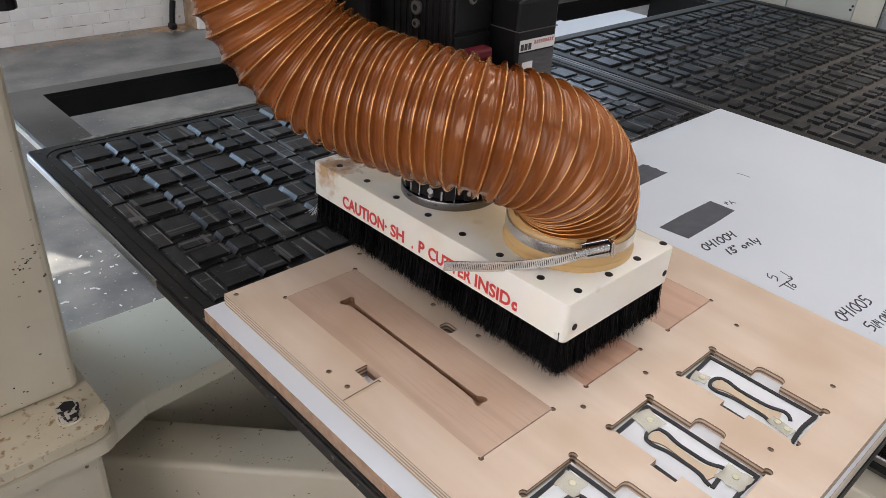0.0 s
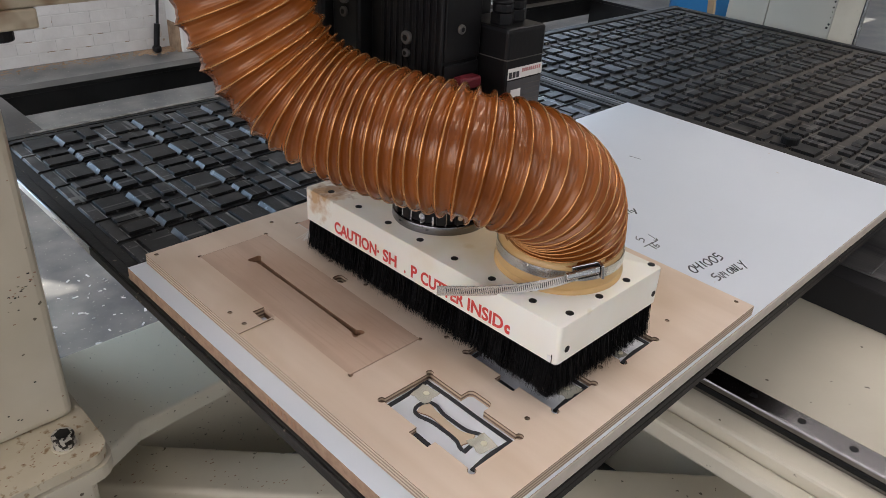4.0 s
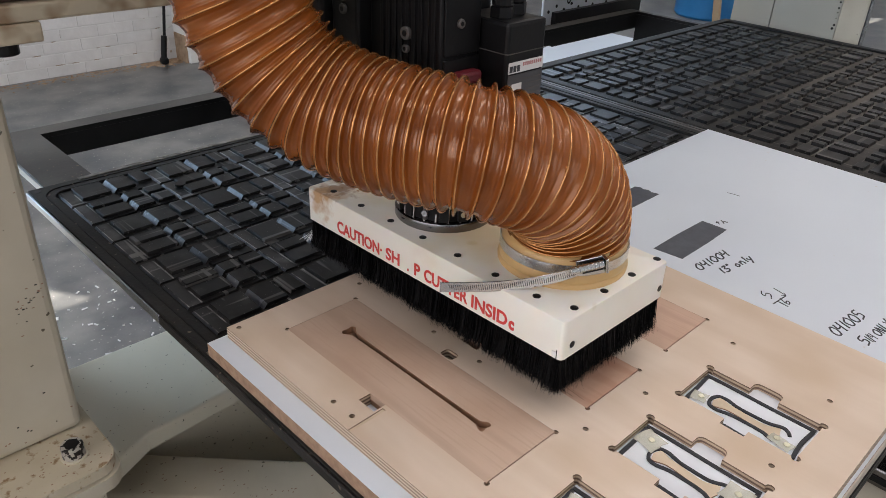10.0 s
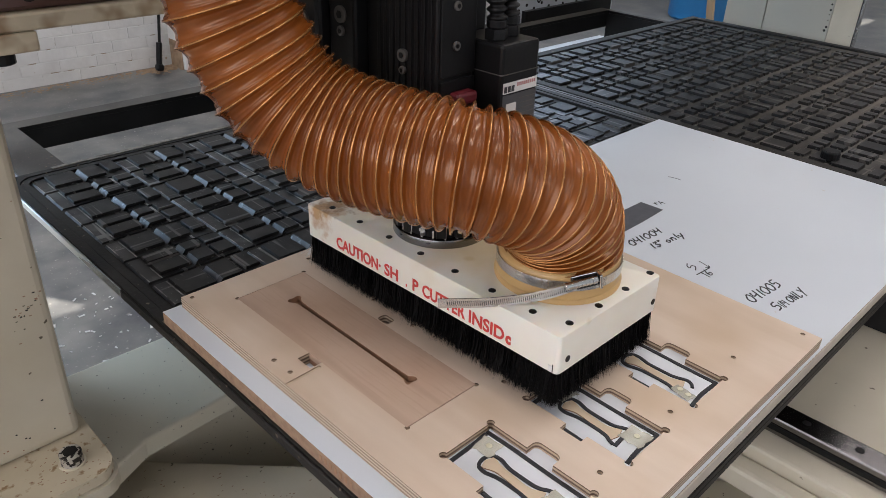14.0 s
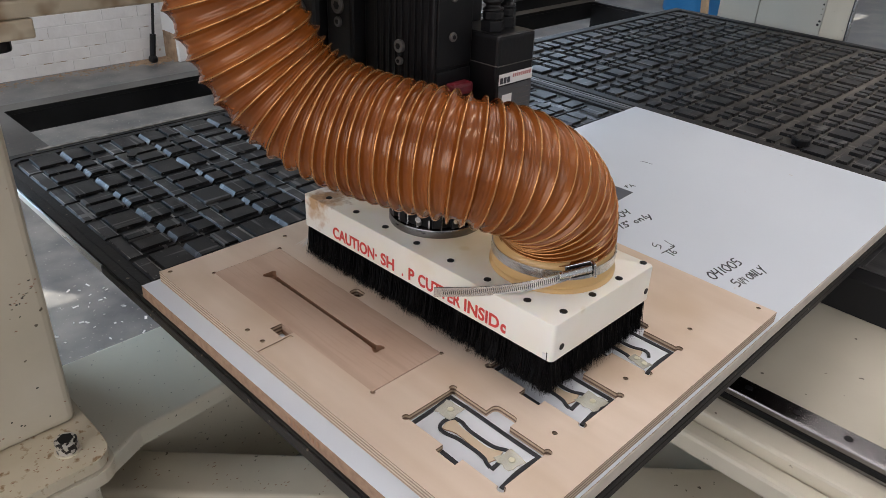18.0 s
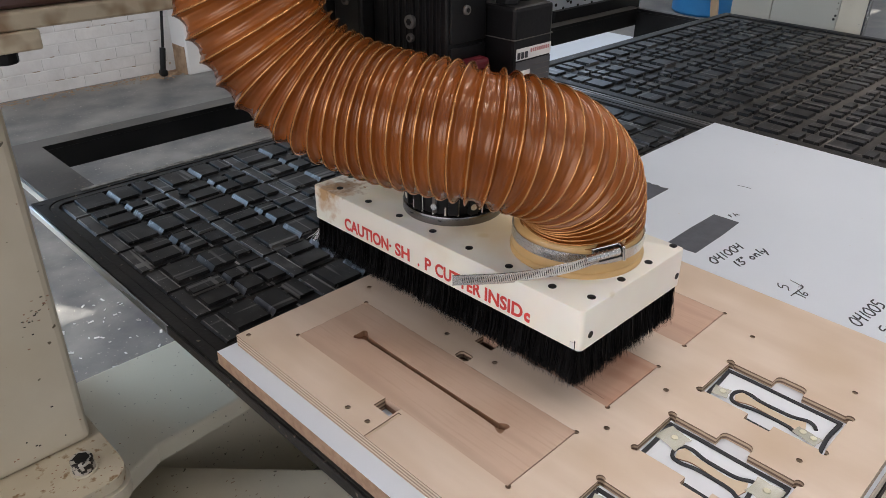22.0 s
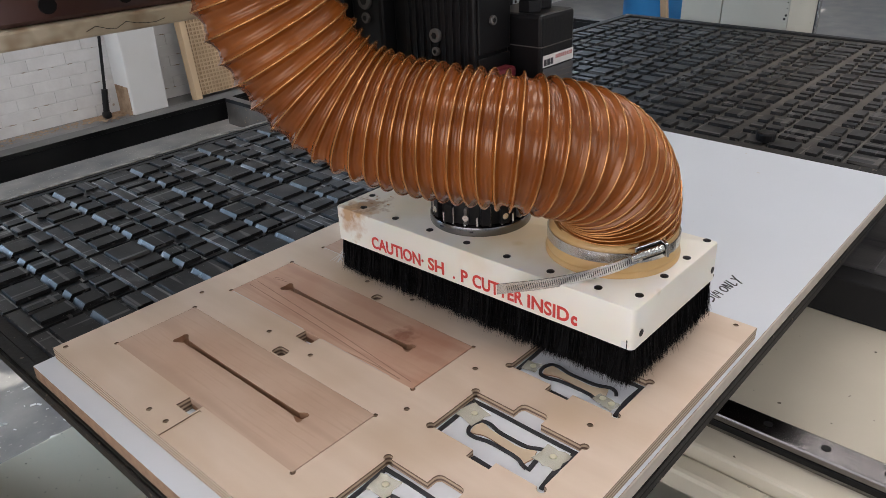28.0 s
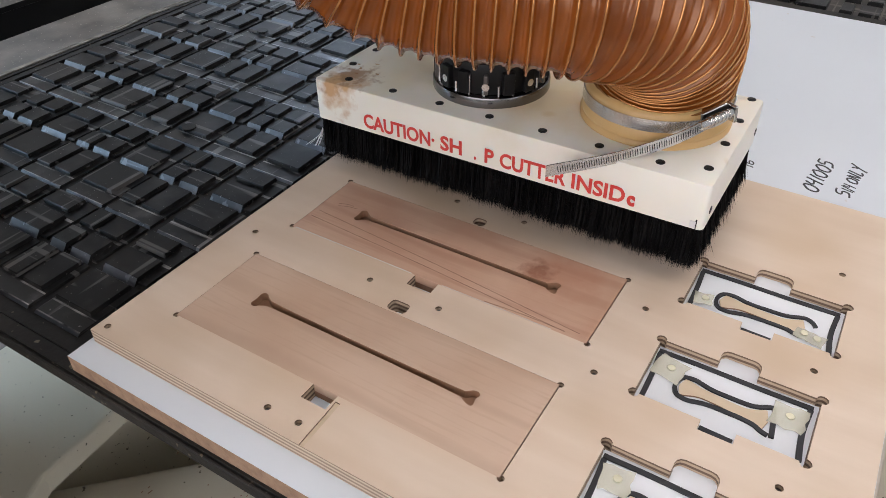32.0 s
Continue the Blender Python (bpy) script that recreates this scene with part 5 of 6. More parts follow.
part("sheet", plate([(PX0, PY0), (PX1, PY0), (PX1, PY1), (PX0, PY1)],
                    [dogbone(*B1, (-0.1345, -0.1090, 0.0165)), dogbone(*B2, (-0.1310, -0.1040, 0.0155)), dogbone(*B3)] + [pocket(*p) for p in POCKETS] + [circle(x, y, 0.0032) for x, y in HOLES] + [rounded(x0 + 0.001, x1 - 0.001, y0 + 0.002, y1 - 0.002, 0.0045, 3) for x0, x1, y0, y1 in SLOTS] + [KERF],
                    ZW, 0.0), (M_PLY, M_PLYEDGE, M_PLYCUT), ply, "birch veneer top with routed openings")
part("kerf_floor", box(-0.1088, -0.0601, -0.1429, -0.1367, ZW, -0.0012), M_PINE, ply, "pale wood at the bottom of the saw kerf")
for x, y in HOLES:
    part("screw", rod(x, y, -0.0125, -0.0045, 0.0031, 10), M_STEEL, ply, "sunk steel screw")
    part("screw_slot", rod(x, y, -0.0046, -0.0040, 0.0014, 4), M_BLACK, ply)
# maple blanks lying in the large openings
def bone_slot(x, y0, y1):
    """Outline of the slender slot with flared ends."""
    w, e, g, h = 0.0026, 0.0110, 0.017, 0.0085
    out = [(x - w, y0 - g), (x - 0.5 * e, y0 - 0.5 * g), (x - e, y0 - 0.002), (x - e + 0.003, y0 + 0.003), (x - 0.003, y0 + 0.002), (x + 0.003, y0 + 0.002), (x + e - 0.003, y0 + 0.003), (x + e, y0 - 0.002), (x + 0.5 * e, y0 - 0.5 * g), (x + w, y0 - g),
            (x + w, y1 + 0.010), (x + 0.6 * h, y1 + 0.007), (x + h, y1 + 0.003), (x + h, y1 - 0.002), (x + h - 0.003, y1 - 0.004), (x + 0.001, y1 - 0.002), (x - h + 0.002, y1 - 0.004), (x - h, y1 - 0.001), (x - 0.7 * h, y1 + 0.006), (x - w, y1 + 0.010)]
    for _ in range(2):
        out = [(a[0] * (1 - u) + b[0] * u, a[1] * (1 - u) + b[1] * u) for a, b in zip(out, out[1:] + out[:1]) for u in (0.25, 0.75)]
    return out


for (x0, x1, y0, y1), mat, lab in ((B1, M_MAPLE, "pale pink maple blank with a routed bone-shaped slot"), (B2, M_MAPLE_RED, "reddish maple blank with a knot and a bone-shaped slot"), (B3, M_MAPLE_PINK, "reddish maple blank lying in the fixture")):
    bl = on_table(thing("maple_blank", lab, "wood blank", "blanks in the fixture"))
    g = 0.0001
    xc = (x0 + x1) / 2 + 0.0025
    # slot walls and floor are a darker brown than the blank's top
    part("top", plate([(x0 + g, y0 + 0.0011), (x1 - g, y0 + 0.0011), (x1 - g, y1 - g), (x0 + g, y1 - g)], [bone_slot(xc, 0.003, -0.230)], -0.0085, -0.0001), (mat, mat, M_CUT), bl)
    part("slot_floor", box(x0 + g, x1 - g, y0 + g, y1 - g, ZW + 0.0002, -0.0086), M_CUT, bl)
    if lab.startswith("reddish") and "knot" in lab:
        for a_, b_ in (((0.1345, 0.048), (0.1125, -0.262)), ((0.1465, 0.046), (0.1170, -0.275)), ((0.164, 0.034), (0.170, 0.012)), ((0.168, 0.036), (0.172, 0.018)), ((0.1105, -0.180), (0.113, -0.262))):
            part("pencil_line", ribbon([a_, ((a_[0] + b_[0]) / 2 + 0.0015, (a_[1] + b_[1]) / 2), b_], 0.00055, -0.0001, 0.0002), M_STAINLINE, bl, "fine dark line drawn on the wood")


for xa, ya, yb, wd in ((B2[0] + 0.0004, 0.048, -0.10, 0.0009), (B2[0] + 0.0004, -0.135, -0.250, 0.0005), (B3[0] + 0.0004, 0.050, 0.004, 0.0008)):
    part("sawdust_line", ribbon([(xa, ya), (xa + 0.0002, (ya + yb) / 2), (xa, yb)], wd, 0.0, 0.0002), M_LABEL, ply, "pale dust packed in the seam")

# frayed seal along the back rim of the near table
for dy, wd, zz in ((0.0, 0.0060, -0.0346), (0.0075, 0.0030, -0.0352)):
    line = [(x / 20, 0.7310 + dy + random.uniform(-0.0012, 0.0012) + 0.006 * math.exp(-((x / 20 - 0.52) / 0.05) ** 2)) for x in range(-1, 21)]
    part("rim_seal", ribbon(line, wd, zz, 0.0016), M_SEAL, table, "frayed grey seal along the rim")

# what lies in the three small pockets
def tape(material_name, colour, alpha):
    """Clear adhesive film: lets most of what lies under it show through."""
    m, n, l, b = node_mat(material_name, 0.28)
    nz, mr, mx = n.new("ShaderNodeTexNoise"), n.new("ShaderNodeMapRange"), n.new("ShaderNodeMixRGB")
    nz.inputs["Scale"].default_value, nz.inputs["Detail"].default_value = 160, 4
    mr.inputs[3].default_value, mr.inputs[4].default_value = alpha - 0.25, alpha + 0.25
    mx.inputs[1].default_value, mx.inputs[2].default_value = (*colour, 1), (*[c * 0.86 for c in colour], 1)
    l.new(nz.outputs[0], mr.inputs[0])
    l.new(mr.outputs[0], b.inputs["Alpha"])
    l.new(nz.outputs[0], mx.inputs[0])
    l.new(mx.outputs[0], b.inputs["Base Color"])
    return m


M_FILM = tape("clear_yellow_film", (0.85, 0.83, 0.68), 0.42)


def femur(xc, y0, y1, lean, k=1.0):
    """Outline of a bone from knuckle to knuckle, the waist narrower than the ends; it leans in x along its length."""
    left, right = [], []
    for i in range(25):
        u = i / 24
        w = 0.0052 + 0.0046 * math.exp(-((u - 0.06) / 0.12) ** 2) + 0.0066 * math.exp(-((u - 0.97) / 0.14) ** 2)
        w *= k * min(1, math.sqrt(max(u, 1e-4) / 0.04), math.sqrt(max(1 - u, 1e-4) / 0.03))
        y, x = y0 + (y1 - y0) * u, xc + lean * (u - 0.5) + 0.0012 * math.sin(u * 6.3)
        left.append((x - w, y))
        right.append((x + w, y))
    return left + right[::-1]


ZL = -0.0085
TH = 0.0018
# bone centre from the pocket's low side, its lean, whether its cord is closed by a cross piece, film patches (x, y from the high end, half size)
FILLS = [(0.0295, 0.0008, False, ((0.0215, 0.0155, 0.0088), (0.0205, 0.1060, 0.0072), (0.0185, 0.1178, 0.0078))),
         (0.0340, 0.0, True, ((0.0470, 0.0165, 0.0135), (0.0455, 0.1155, 0.0140))),
         (0.0330, 0.0008, True, ((0.0480, 0.0175, 0.0125), (0.0400, 0.1130, 0.0120)))]
for (x0, x1, y0, y1), (off, lean, closed, films) in zip(POCKETS, FILLS):
    part("pocket_liner", plate([(x0 + 0.0003, y0 + 0.0003), (x1 - 0.0003, y0 + 0.0003), (x1 - 0.0003, y1 - 0.0003), (x0 + 0.0003, y1 - 0.0003)], [], ZW, ZL), M_LINER, ply, "white faced floor of the pocket")
    yc = (y0 + y1) / 2
    part("notch_liner", box(x1 - 0.0002, x1 + 0.0155, yc - 0.0166, yc + 0.0166, ZW, ZL - 0.0001), M_LINER, ply, "white floor of the finger notch")
    part("notch_liner", box(x0 - 0.0108, x0 + 0.0002, yc - 0.0158, yc + 0.0118, ZW, ZL - 0.0001), M_LINER, ply)
    gk = on_table(thing("gasket_cord", "black foam gasket cord laid round a bone shape", "gasket", "gaskets in the pockets"))
    part("far_cord", ribbon([(x1 - 0.0070, y1 - 0.0015), (x1 - 0.0062, yc + 0.03), (x1 - 0.0066, yc - 0.02), (x1 - 0.0060, y0 + 0.0040)], 0.0042, ZL, TH), M_GASKET, gk)
    part("end_cord", ribbon([(x1 - 0.0098, y1 - 0.0032), (x0 + 0.036, y1 - 0.0050), (x0 + 0.0045, y1 - 0.0058)], 0.0044, ZL, TH), M_GASKET, gk)
    part("end_cord", ribbon([(x1 - 0.0086, y0 + 0.0058), (x0 + 0.034, y0 + 0.0072), (x0 + 0.0060, y0 + 0.0046)], 0.0046, ZL, TH), M_GASKET, gk)
    part("near_cord", ribbon([(x0 - 0.0020, yc + 0.0115), (x0 - 0.0028, yc - 0.0150)], 0.0046, ZL, TH), M_GASKET, gk)
    xb, ya, yb = x0 + off, y1 - 0.0345, y0 + 0.0305
    mid = lambda u: xb + lean * (u - 0.5) * 2
    wide = lambda u: 0.0086 + 0.0042 * math.exp(-((u - 0.05) / 0.16) ** 2) + (0.0080 if closed else 0.0058) * math.exp(-((u - 1.0) / 0.16) ** 2)
    far_side = [(mid(k / 12) + wide(k / 12), ya + (yb - ya) * k / 12) for k in range(13)]
    near_side = [(mid(k / 12) - wide(k / 12) * (1.0 if k < 10 else 0.92), ya + (yb - ya) * k / 12) for k in range(13)]
    cap = [(mid(0) + 0.0125 * math.cos(radians(a)), ya + 0.0085 * math.sin(radians(a))) for a in (150, 120, 90, 60, 30)]
    tip = [] if closed else [(mid(1) + 0.0118, yb - 0.006), (mid(1) + 0.0065, yb - 0.0100)]
    part("bone_cord", ribbon(near_side[::-1] + cap + far_side + tip, 0.0038, ZL, TH), M_GASKET, gk)
    if closed:
        part("cross_cord", ribbon([(mid(1) + 0.0168, yb + 0.0005), (mid(1) - 0.0160, yb - 0.0030)], 0.0042, ZL, TH), M_GASKET, gk)
    bone = on_table(thing("wooden_bone", "small pale wooden bone shape lying in the pocket", "wood inlay", "inlays in the pockets"))
    part("body", plate(femur(xb - 0.0006, ya + 0.0055, yb - 0.0015 + 0.004 * closed, lean * 2, 0.96), [], ZL, ZL + 0.0015), (M_PINE, M_CUT), bone)
    for dx, dy, half in films:
        px, py = x0 + dx, y1 - dy
        film_ = on_table(thing("adhesive_film", "translucent pale yellow adhesive film with a round bump", "adhesive pad", "adhesive pads"))
        turn_, rim = random.uniform(-0.25, 0.25), []
        for side in range(4):
            for step in range(4):
                u = step / 2 - 1
                ex, ey = ((u, -1), (1, u), (-u, 1), (-1, -u))[side]
                ex, ey = ex * half * random.uniform(0.84, 1.06), ey * half * random.uniform(0.84, 1.06)
                rim.append((px + ex * math.cos(turn_) - ey * math.sin(turn_), py + ex * math.sin(turn_) + ey * math.cos(turn_)))
        part("film", plate(rim, [], ZL + TH + 0.0001, ZL + TH + 0.0004), M_FILM, film_)
        part("bump", rod(px + 0.0015, py - 0.001, ZL + TH + 0.0004, ZL + TH + 0.0011, 0.0036, 16, bev=0.0005), M_WAX, film_)

# ---- dust shroud ----
SX0, SX1, SY0, SY1, SZ0, SZ1 = 0.0735, 0.2680, -0.2790, 0.1650, 0.0575, 0.1050
shroud = on_head(thing("dust_shroud", "white plastic dust shroud with red lettering over black brushes", "dust shroud"))
bm = box(SX0, SX1, SY0, SY1, SZ0, SZ1)
bmesh.ops.bevel(bm, geom=[e for e in bm.edges if abs(e.verts[0].co.z - e.verts[1].co.z) > 0.01], offset=0.0055, segments=4, profile=0.5, affect="EDGES")
bmesh.ops.bevel(bm, geom=[e for e in bm.edges if e.verts[0].co.z > SZ1 - 1e-5 and e.verts[1].co.z > SZ1 - 1e-5 and len(e.link_faces) == 2 and e.calc_face_angle(0) > 0.5], offset=0.002, segments=2, profile=0.5, affect="EDGES")
smooth(part("body", bm, M_HDPE, shroud), 35)
sc = [(0.0915, 0.1290 - k * 0.0592) for k in range(7)] + [(0.2590, 0.1290 - k * 0.0592) for k in range(7)]
sc += [(0.1030, -0.2670), (0.1550, -0.2680), (0.2080, -0.2680), (0.2620, -0.2670), (0.1270, 0.1500), (0.1730, 0.1500), (0.2190, 0.1500)]
for x, y in sc:
    s = part("screw", rod(x, y, SZ1 - 0.001, SZ1 + 0.0006, 0.0045, 14), M_BLACK, shroud, "dark sunk screw")
    part("screw_head", rod(x, y, SZ1 + 0.0006, SZ1 + 0.0011, 0.0028, 6), M_BLACK, s)
for y, z, xx in ((SX0 + 0.016, 0.076, 0), (SX1 - 0.010, 0.076, 0)):
    part("side_hole", rod(y, z - 0.004, SY0 - 0.0006, SY0 + 0.002, 0.004, 12, axis="y"), M_BLACK, shroud)
part("corner_slit", box(SX0 - 0.0004, SX0 + 0.003, SY0 + 0.0062, SY0 + 0.0076, SZ0, SZ0 + 0.0105), M_BLACK, shroud, "dark slit in the corner")
part("tape_tag", box(SX0 - 0.0009, SX0 - 0.0001, SY0 + 0.0070, SY0 + 0.0125, SZ0 + 0.0006, SZ0 + 0.0085, 0.0003, 1), M_LABEL, shroud, "scrap of clear tape")


def blot(cx, cy, rx, ry, seed, n=22):
    """An uneven patch outline."""
    rnd = random.Random(seed)
    ph = [rnd.uniform(0, 6.3) for _ in range(3)]
    out = []
    for k in range(n):
        a = 2 * math.pi * k / n
        g = 1 + 0.22 * math.sin(2 * a + ph[0]) + 0.15 * math.sin(3 * a + ph[1]) + 0.07 * math.sin(7 * a + ph[2])
        out.append((cx + rx * g * math.cos(a), cy + ry * g * math.sin(a)))
    return out


for k, (dx, dy, rx, ry) in enumerate(((0.024, 0.024, 0.0016, 0.004), (0.034, 0.034, 0.0012, 0.003), (0.048, 0.030, 0.0018, 0.0016), (0.056, 0.022, 0.0009, 0.002), (0.044, 0.056, 0.0010, 0.003), (0.066, 0.040, 0.0008, 0.003))):
    part("stain", plate(blot(SX0 + dx, SY1 - dy, rx, ry, k), [], SZ1, SZ1 + 0.00025), M_STAIN, shroud, "brown glue speck")
part("channel", box(SX0 + 0.006, SX1 - 0.006, SY0 + 0.006, SY1 - 0.006, SZ0 - 0.006, SZ0), M_BLACK, shroud)


def bristles(n, start, end, nx, ny, deep):
    """A row of tufts of thin blades hanging down, a little splayed and of uneven length."""
    bm = bmesh.new()
    a, b = Vector(start), Vector(end)
    out = Vector((nx, ny, 0))
    along = (b - a).normalized()
    for k in range(n):
        f = random.random()
        p = a.lerp(b, f) + out * random.uniform(-deep, deep)
        wave = 0.004 * math.sin(f * 63) + 0.003 * math.sin(f * 171 + 1.3)
        length = 0.0472 + wave * 0.30 + random.uniform(-0.005, 0.0010)
        lean = out * random.gauss(0.002, 0.0038) + along * random.gauss(0, 0.0022)
        w = random.uniform(0.0003, 0.0006)
        side = (along * math.cos(k) + out * math.sin(k)) * w
        mid = p + lean * 0.35 - Vector((0, 0, length * 0.55))
        tip = p + lean - Vector((0, 0, length))
        v = [bm.verts.new(q) for q in (p - side, p + side, mid + side, mid - side, tip)]
        bm.faces.new(v[:4])
        bm.faces.new((v[3], v[2], v[4]))
    return bm


ZB = SZ0 - 0.001
for nm, st, en, nx, ny, cnt in (("brush_long", (SX0 + 0.009, SY0 + 0.004, ZB), (SX0 + 0.009, SY1 - 0.004, ZB), -1, 0, 19000), ("brush_short", (SX0 + 0.004, SY0 + 0.009, ZB), (SX1 - 0.004, SY0 + 0.009, ZB), 0, -1, 7000),
                                ("brush_long", (SX1 - 0.009, SY0 + 0.004, ZB), (SX1 - 0.009, SY1 - 0.004, ZB), 1, 0, 6000), ("brush_short", (SX0 + 0.004, SY1 - 0.009, ZB), (SX1 - 0.004, SY1 - 0.009, ZB), 0, 1, 4500)):
    part(nm, bristles(cnt, st, en, nx, ny, 0.006), M_BRISTLE, shroud, "dense black nylon bristles")
for y0, y1, x0, x1 in ((SY0 + 0.006, SY1 - 0.006, SX0 + 0.006, SX0 + 0.012), (SY0 + 0.006, SY1 - 0.006, SX1 - 0.012, SX1 - 0.006), (SY0 + 0.006, SY0 + 0.012, SX0 + 0.012, SX1 - 0.012), (SY1 - 0.012, SY1 - 0.006, SX0 + 0.012, SX1 - 0.012)):
    part("brush_core", box(x0, x1, y0, y1, SZ0 - 0.036, SZ0 - 0.0055), M_BRISTLE, shroud)

for k in range(9):
    a = random.uniform(0, 1)
    hair, _ = spline([(SX0 + 0.010 + 0.02 * a, SY1 - 0.004, ZB), (SX0 + 0.004 + 0.015 * a, SY1 + 0.004 + 0.003 * a, ZB - 0.024), (SX0 - 0.004 + 0.018 * a, SY1 + 0.010 + 0.012 * random.random(), ZB - 0.040 - 0.006 * a)], 7)
    part("stray_bristle", sweep(hair, 0.00028, 4), M_LABEL, shroud, "loose pale bristle")

# red lettering on the long side, partly worn away
TM = Matrix(((0, 0, -1, SX0 - 0.0004), (-1, 0, 0, 0), (0, 1, 0, 0), (0, 0, 0, 1)))
for word, ya, yb in (("CAUTION\u00b7", 0.0985, 0.0065), ("SH", -0.0010, -0.0270), (".", -0.0415, -0.0440), ("P", -0.0540, -0.0645), ("CUTTER", -0.0715, -0.1440), ("INSID", -0.1500, -0.2040)):
    lettering("red_letter", word, 0.0228, Matrix.Translation((0, ya, 0.0630)) @ TM, M_RED, shroud, 0.7, 0.0, 0.0006, "red painted capital letter", ya - yb)
lettering("red_letter", "c", 0.0205, Matrix.Translation((0, -0.2062, 0.0632)) @ TM, M_RED, shroud, 0.7, 0.0, 0.0010, "worn half of a red letter", 0.0078)

# ---- hose, cuff and clamp ----
HC = (0.181, -0.190)
HOSE = [(HC[0], HC[1], 0.108), (0.181, -0.193, 0.150), (0.160, -0.196, 0.196), (0.112, -0.190, 0.235), (0.062, -0.155, 0.255), (0.030, -0.098, 0.262), (0.006, -0.045, 0.269), (-0.018, 0.000, 0.285), (-0.040, 0.032, 0.316), (-0.058, 0.052, 0.362), (-0.072, 0.066, 0.420), (-0.080, 0.076, 0.52), (-0.085, 0.085, 0.70), (-0.085, 0.10, 0.95)]
hose = on_head(thing("dust_hose", "ribbed amber-brown dust hose with golden wire in its ribs", "hose"))
N = 1700
pts, length = spline(HOSE, N)
RH = 0.0688


# the ribs stand close over the shroud and are drawn apart where the hose bends upwards
TURNS = [0.0]
for i in range(1, N):
    along = length * i / (N - 1)
    rib = 0.0134 + 0.0078 * min(max((along - 0.34) / 0.15, 0), 1) - 0.0030 * min(max((0.11 - along) / 0.08, 0), 1)
    TURNS.append(TURNS[-1] + length / (N - 1) / rib)


def hose_radius(i, a):
    """Film hung between the turns of the wire: it sags where the hose is drawn out and swells where it is pressed together."""
    u = (TURNS[i] - a / (2 * math.pi)) % 1.0
    s_ = abs(2 * u - 1)
    open_ = min(max((length * i / (N - 1) - 0.22) / 0.22, 0), 1)
    sag = 0.0063 * (1 - s_ ** (2.6 - 0.9 * open_))
    seam = 0.0008 * math.exp(-((u - 0.20) / 0.05) ** 2) - 0.0005 * math.exp(-((u - 0.34) / 0.06) ** 2) + 0.0006 * math.exp(-((u - 0.80) / 0.05) ** 2)
    return RH - sag - seam


smooth(part("wall", sweep(pts, hose_radius, 72, False), M_HOSE, hose), 180)
fr = frames_along(pts)
wire, i = [], 0
for k in range(int(TURNS[-1] * 40)):
    while i < N - 2 and TURNS[i + 1] < k / 40:
        i += 1
    q, t, sd, up = fr[i]
    q = q.lerp(fr[i + 1][0], (k / 40 - TURNS[i]) / (TURNS[i + 1] - TURNS[i]))
    a = 2 * math.pi * ((k / 40) % 1)
    wire.append(q + (sd * math.cos(a) + up * math.sin(a)) * (RH - 0.0003))
smooth(part("wire", sweep(wire, 0.0011, 8), M_WIRE, hose, "spiral wire with the ribs' golden highlights painted in"), 180)

cuff = on_head(thing("hose_cuff", "amber plastic cuff ring joining hose and shroud", "hose cuff"))
bm = bmesh.new()
prof = [(0.062, 0.105), (0.0748, 0.105), (0.0752, 0.109), (0.0728, 0.111), (0.0738, 0.115), (0.0715, 0.119), (0.0715, 0.135), (0.0700, 0.139), (0.066, 0.142)]
rings = [[bm.verts.new((HC[0] + r * math.cos(k * math.pi / 32), HC[1] + r * math.sin(k * math.pi / 32), z)) for k in range(64)] for r, z in prof]
for a, c in zip(rings, rings[1:]):
    for k in range(64):
        bm.faces.new((a[k], a[(k + 1) % 64], c[(k + 1) % 64], c[k]))
smooth(part("ring", bm, M_CUFF, cuff), 60)

clamp = on_head(thing("hose_clamp", "stainless worm-drive hose clamp with a long loose tail", "hose clamp"))
R = 0.0725
band = bmesh.new()
prev = None
for k in range(97):
    a = 2 * math.pi * k / 96
    cur = [band.verts.new((HC[0] + r * math.cos(a), HC[1] + r * math.sin(a), z)) for r, z in ((R, 0.1225), (R, 0.1345), (R + 0.0012, 0.1345), (R + 0.0012, 0.1225))]
    if prev:
        for j in range(4):
            band.faces.new((prev[j], prev[(j + 1) % 4], cur[(j + 1) % 4], cur[j]))
    prev = cur
part("band", band, M_BAND, clamp)
A0 = radians(-122)
housing_at = Vector((HC[0] + (R + 0.006) * math.cos(A0), HC[1] + (R + 0.006) * math.sin(A0), 0.1375))
turn = Matrix.Translation(housing_at) @ Matrix.Rotation(A0 + math.pi / 2, 4, "Z") @ Matrix.Rotation(radians(-9), 4, "Y")
hs = part("housing", joined([box(0.013, 0.0165, -0.010, 0.003, -0.008, 0.009, 0.001), box(-0.016, 0.013, 0.000, 0.003, -0.008, 0.009, 0.001)]), M_BRIGHT, clamp, "open steel screw housing")
hs.matrix_basis = turn
# black plate puts the housing's inner shade into colour
shade_plate = part("housing_shade", box(-0.012, 0.0125, -0.0022, -0.0003, -0.0068, 0.0078), M_BLACK, clamp, "black plate standing for the shade in the screw housing")
shade_plate.matrix_basis = turn
sw = part("worm_screw", rod(0, 0.0045, -0.024, 0.013, 0.0040, 14, axis="x", bev=0.0012), M_BRIGHT, clamp, "slotted worm screw")
sw.matrix_basis = turn @ Matrix.Translation((-0.002, -0.008, 0))
for k in range(6):
    g = part("thread", rod(0, 0.0045, -0.014 + k * 0.0042, -0.0125 + k * 0.0042, 0.0047, 12, axis="x"), M_BRIGHT, clamp)
    g.matrix_basis = turn @ Matrix.Translation((-0.002, -0.008, 0))
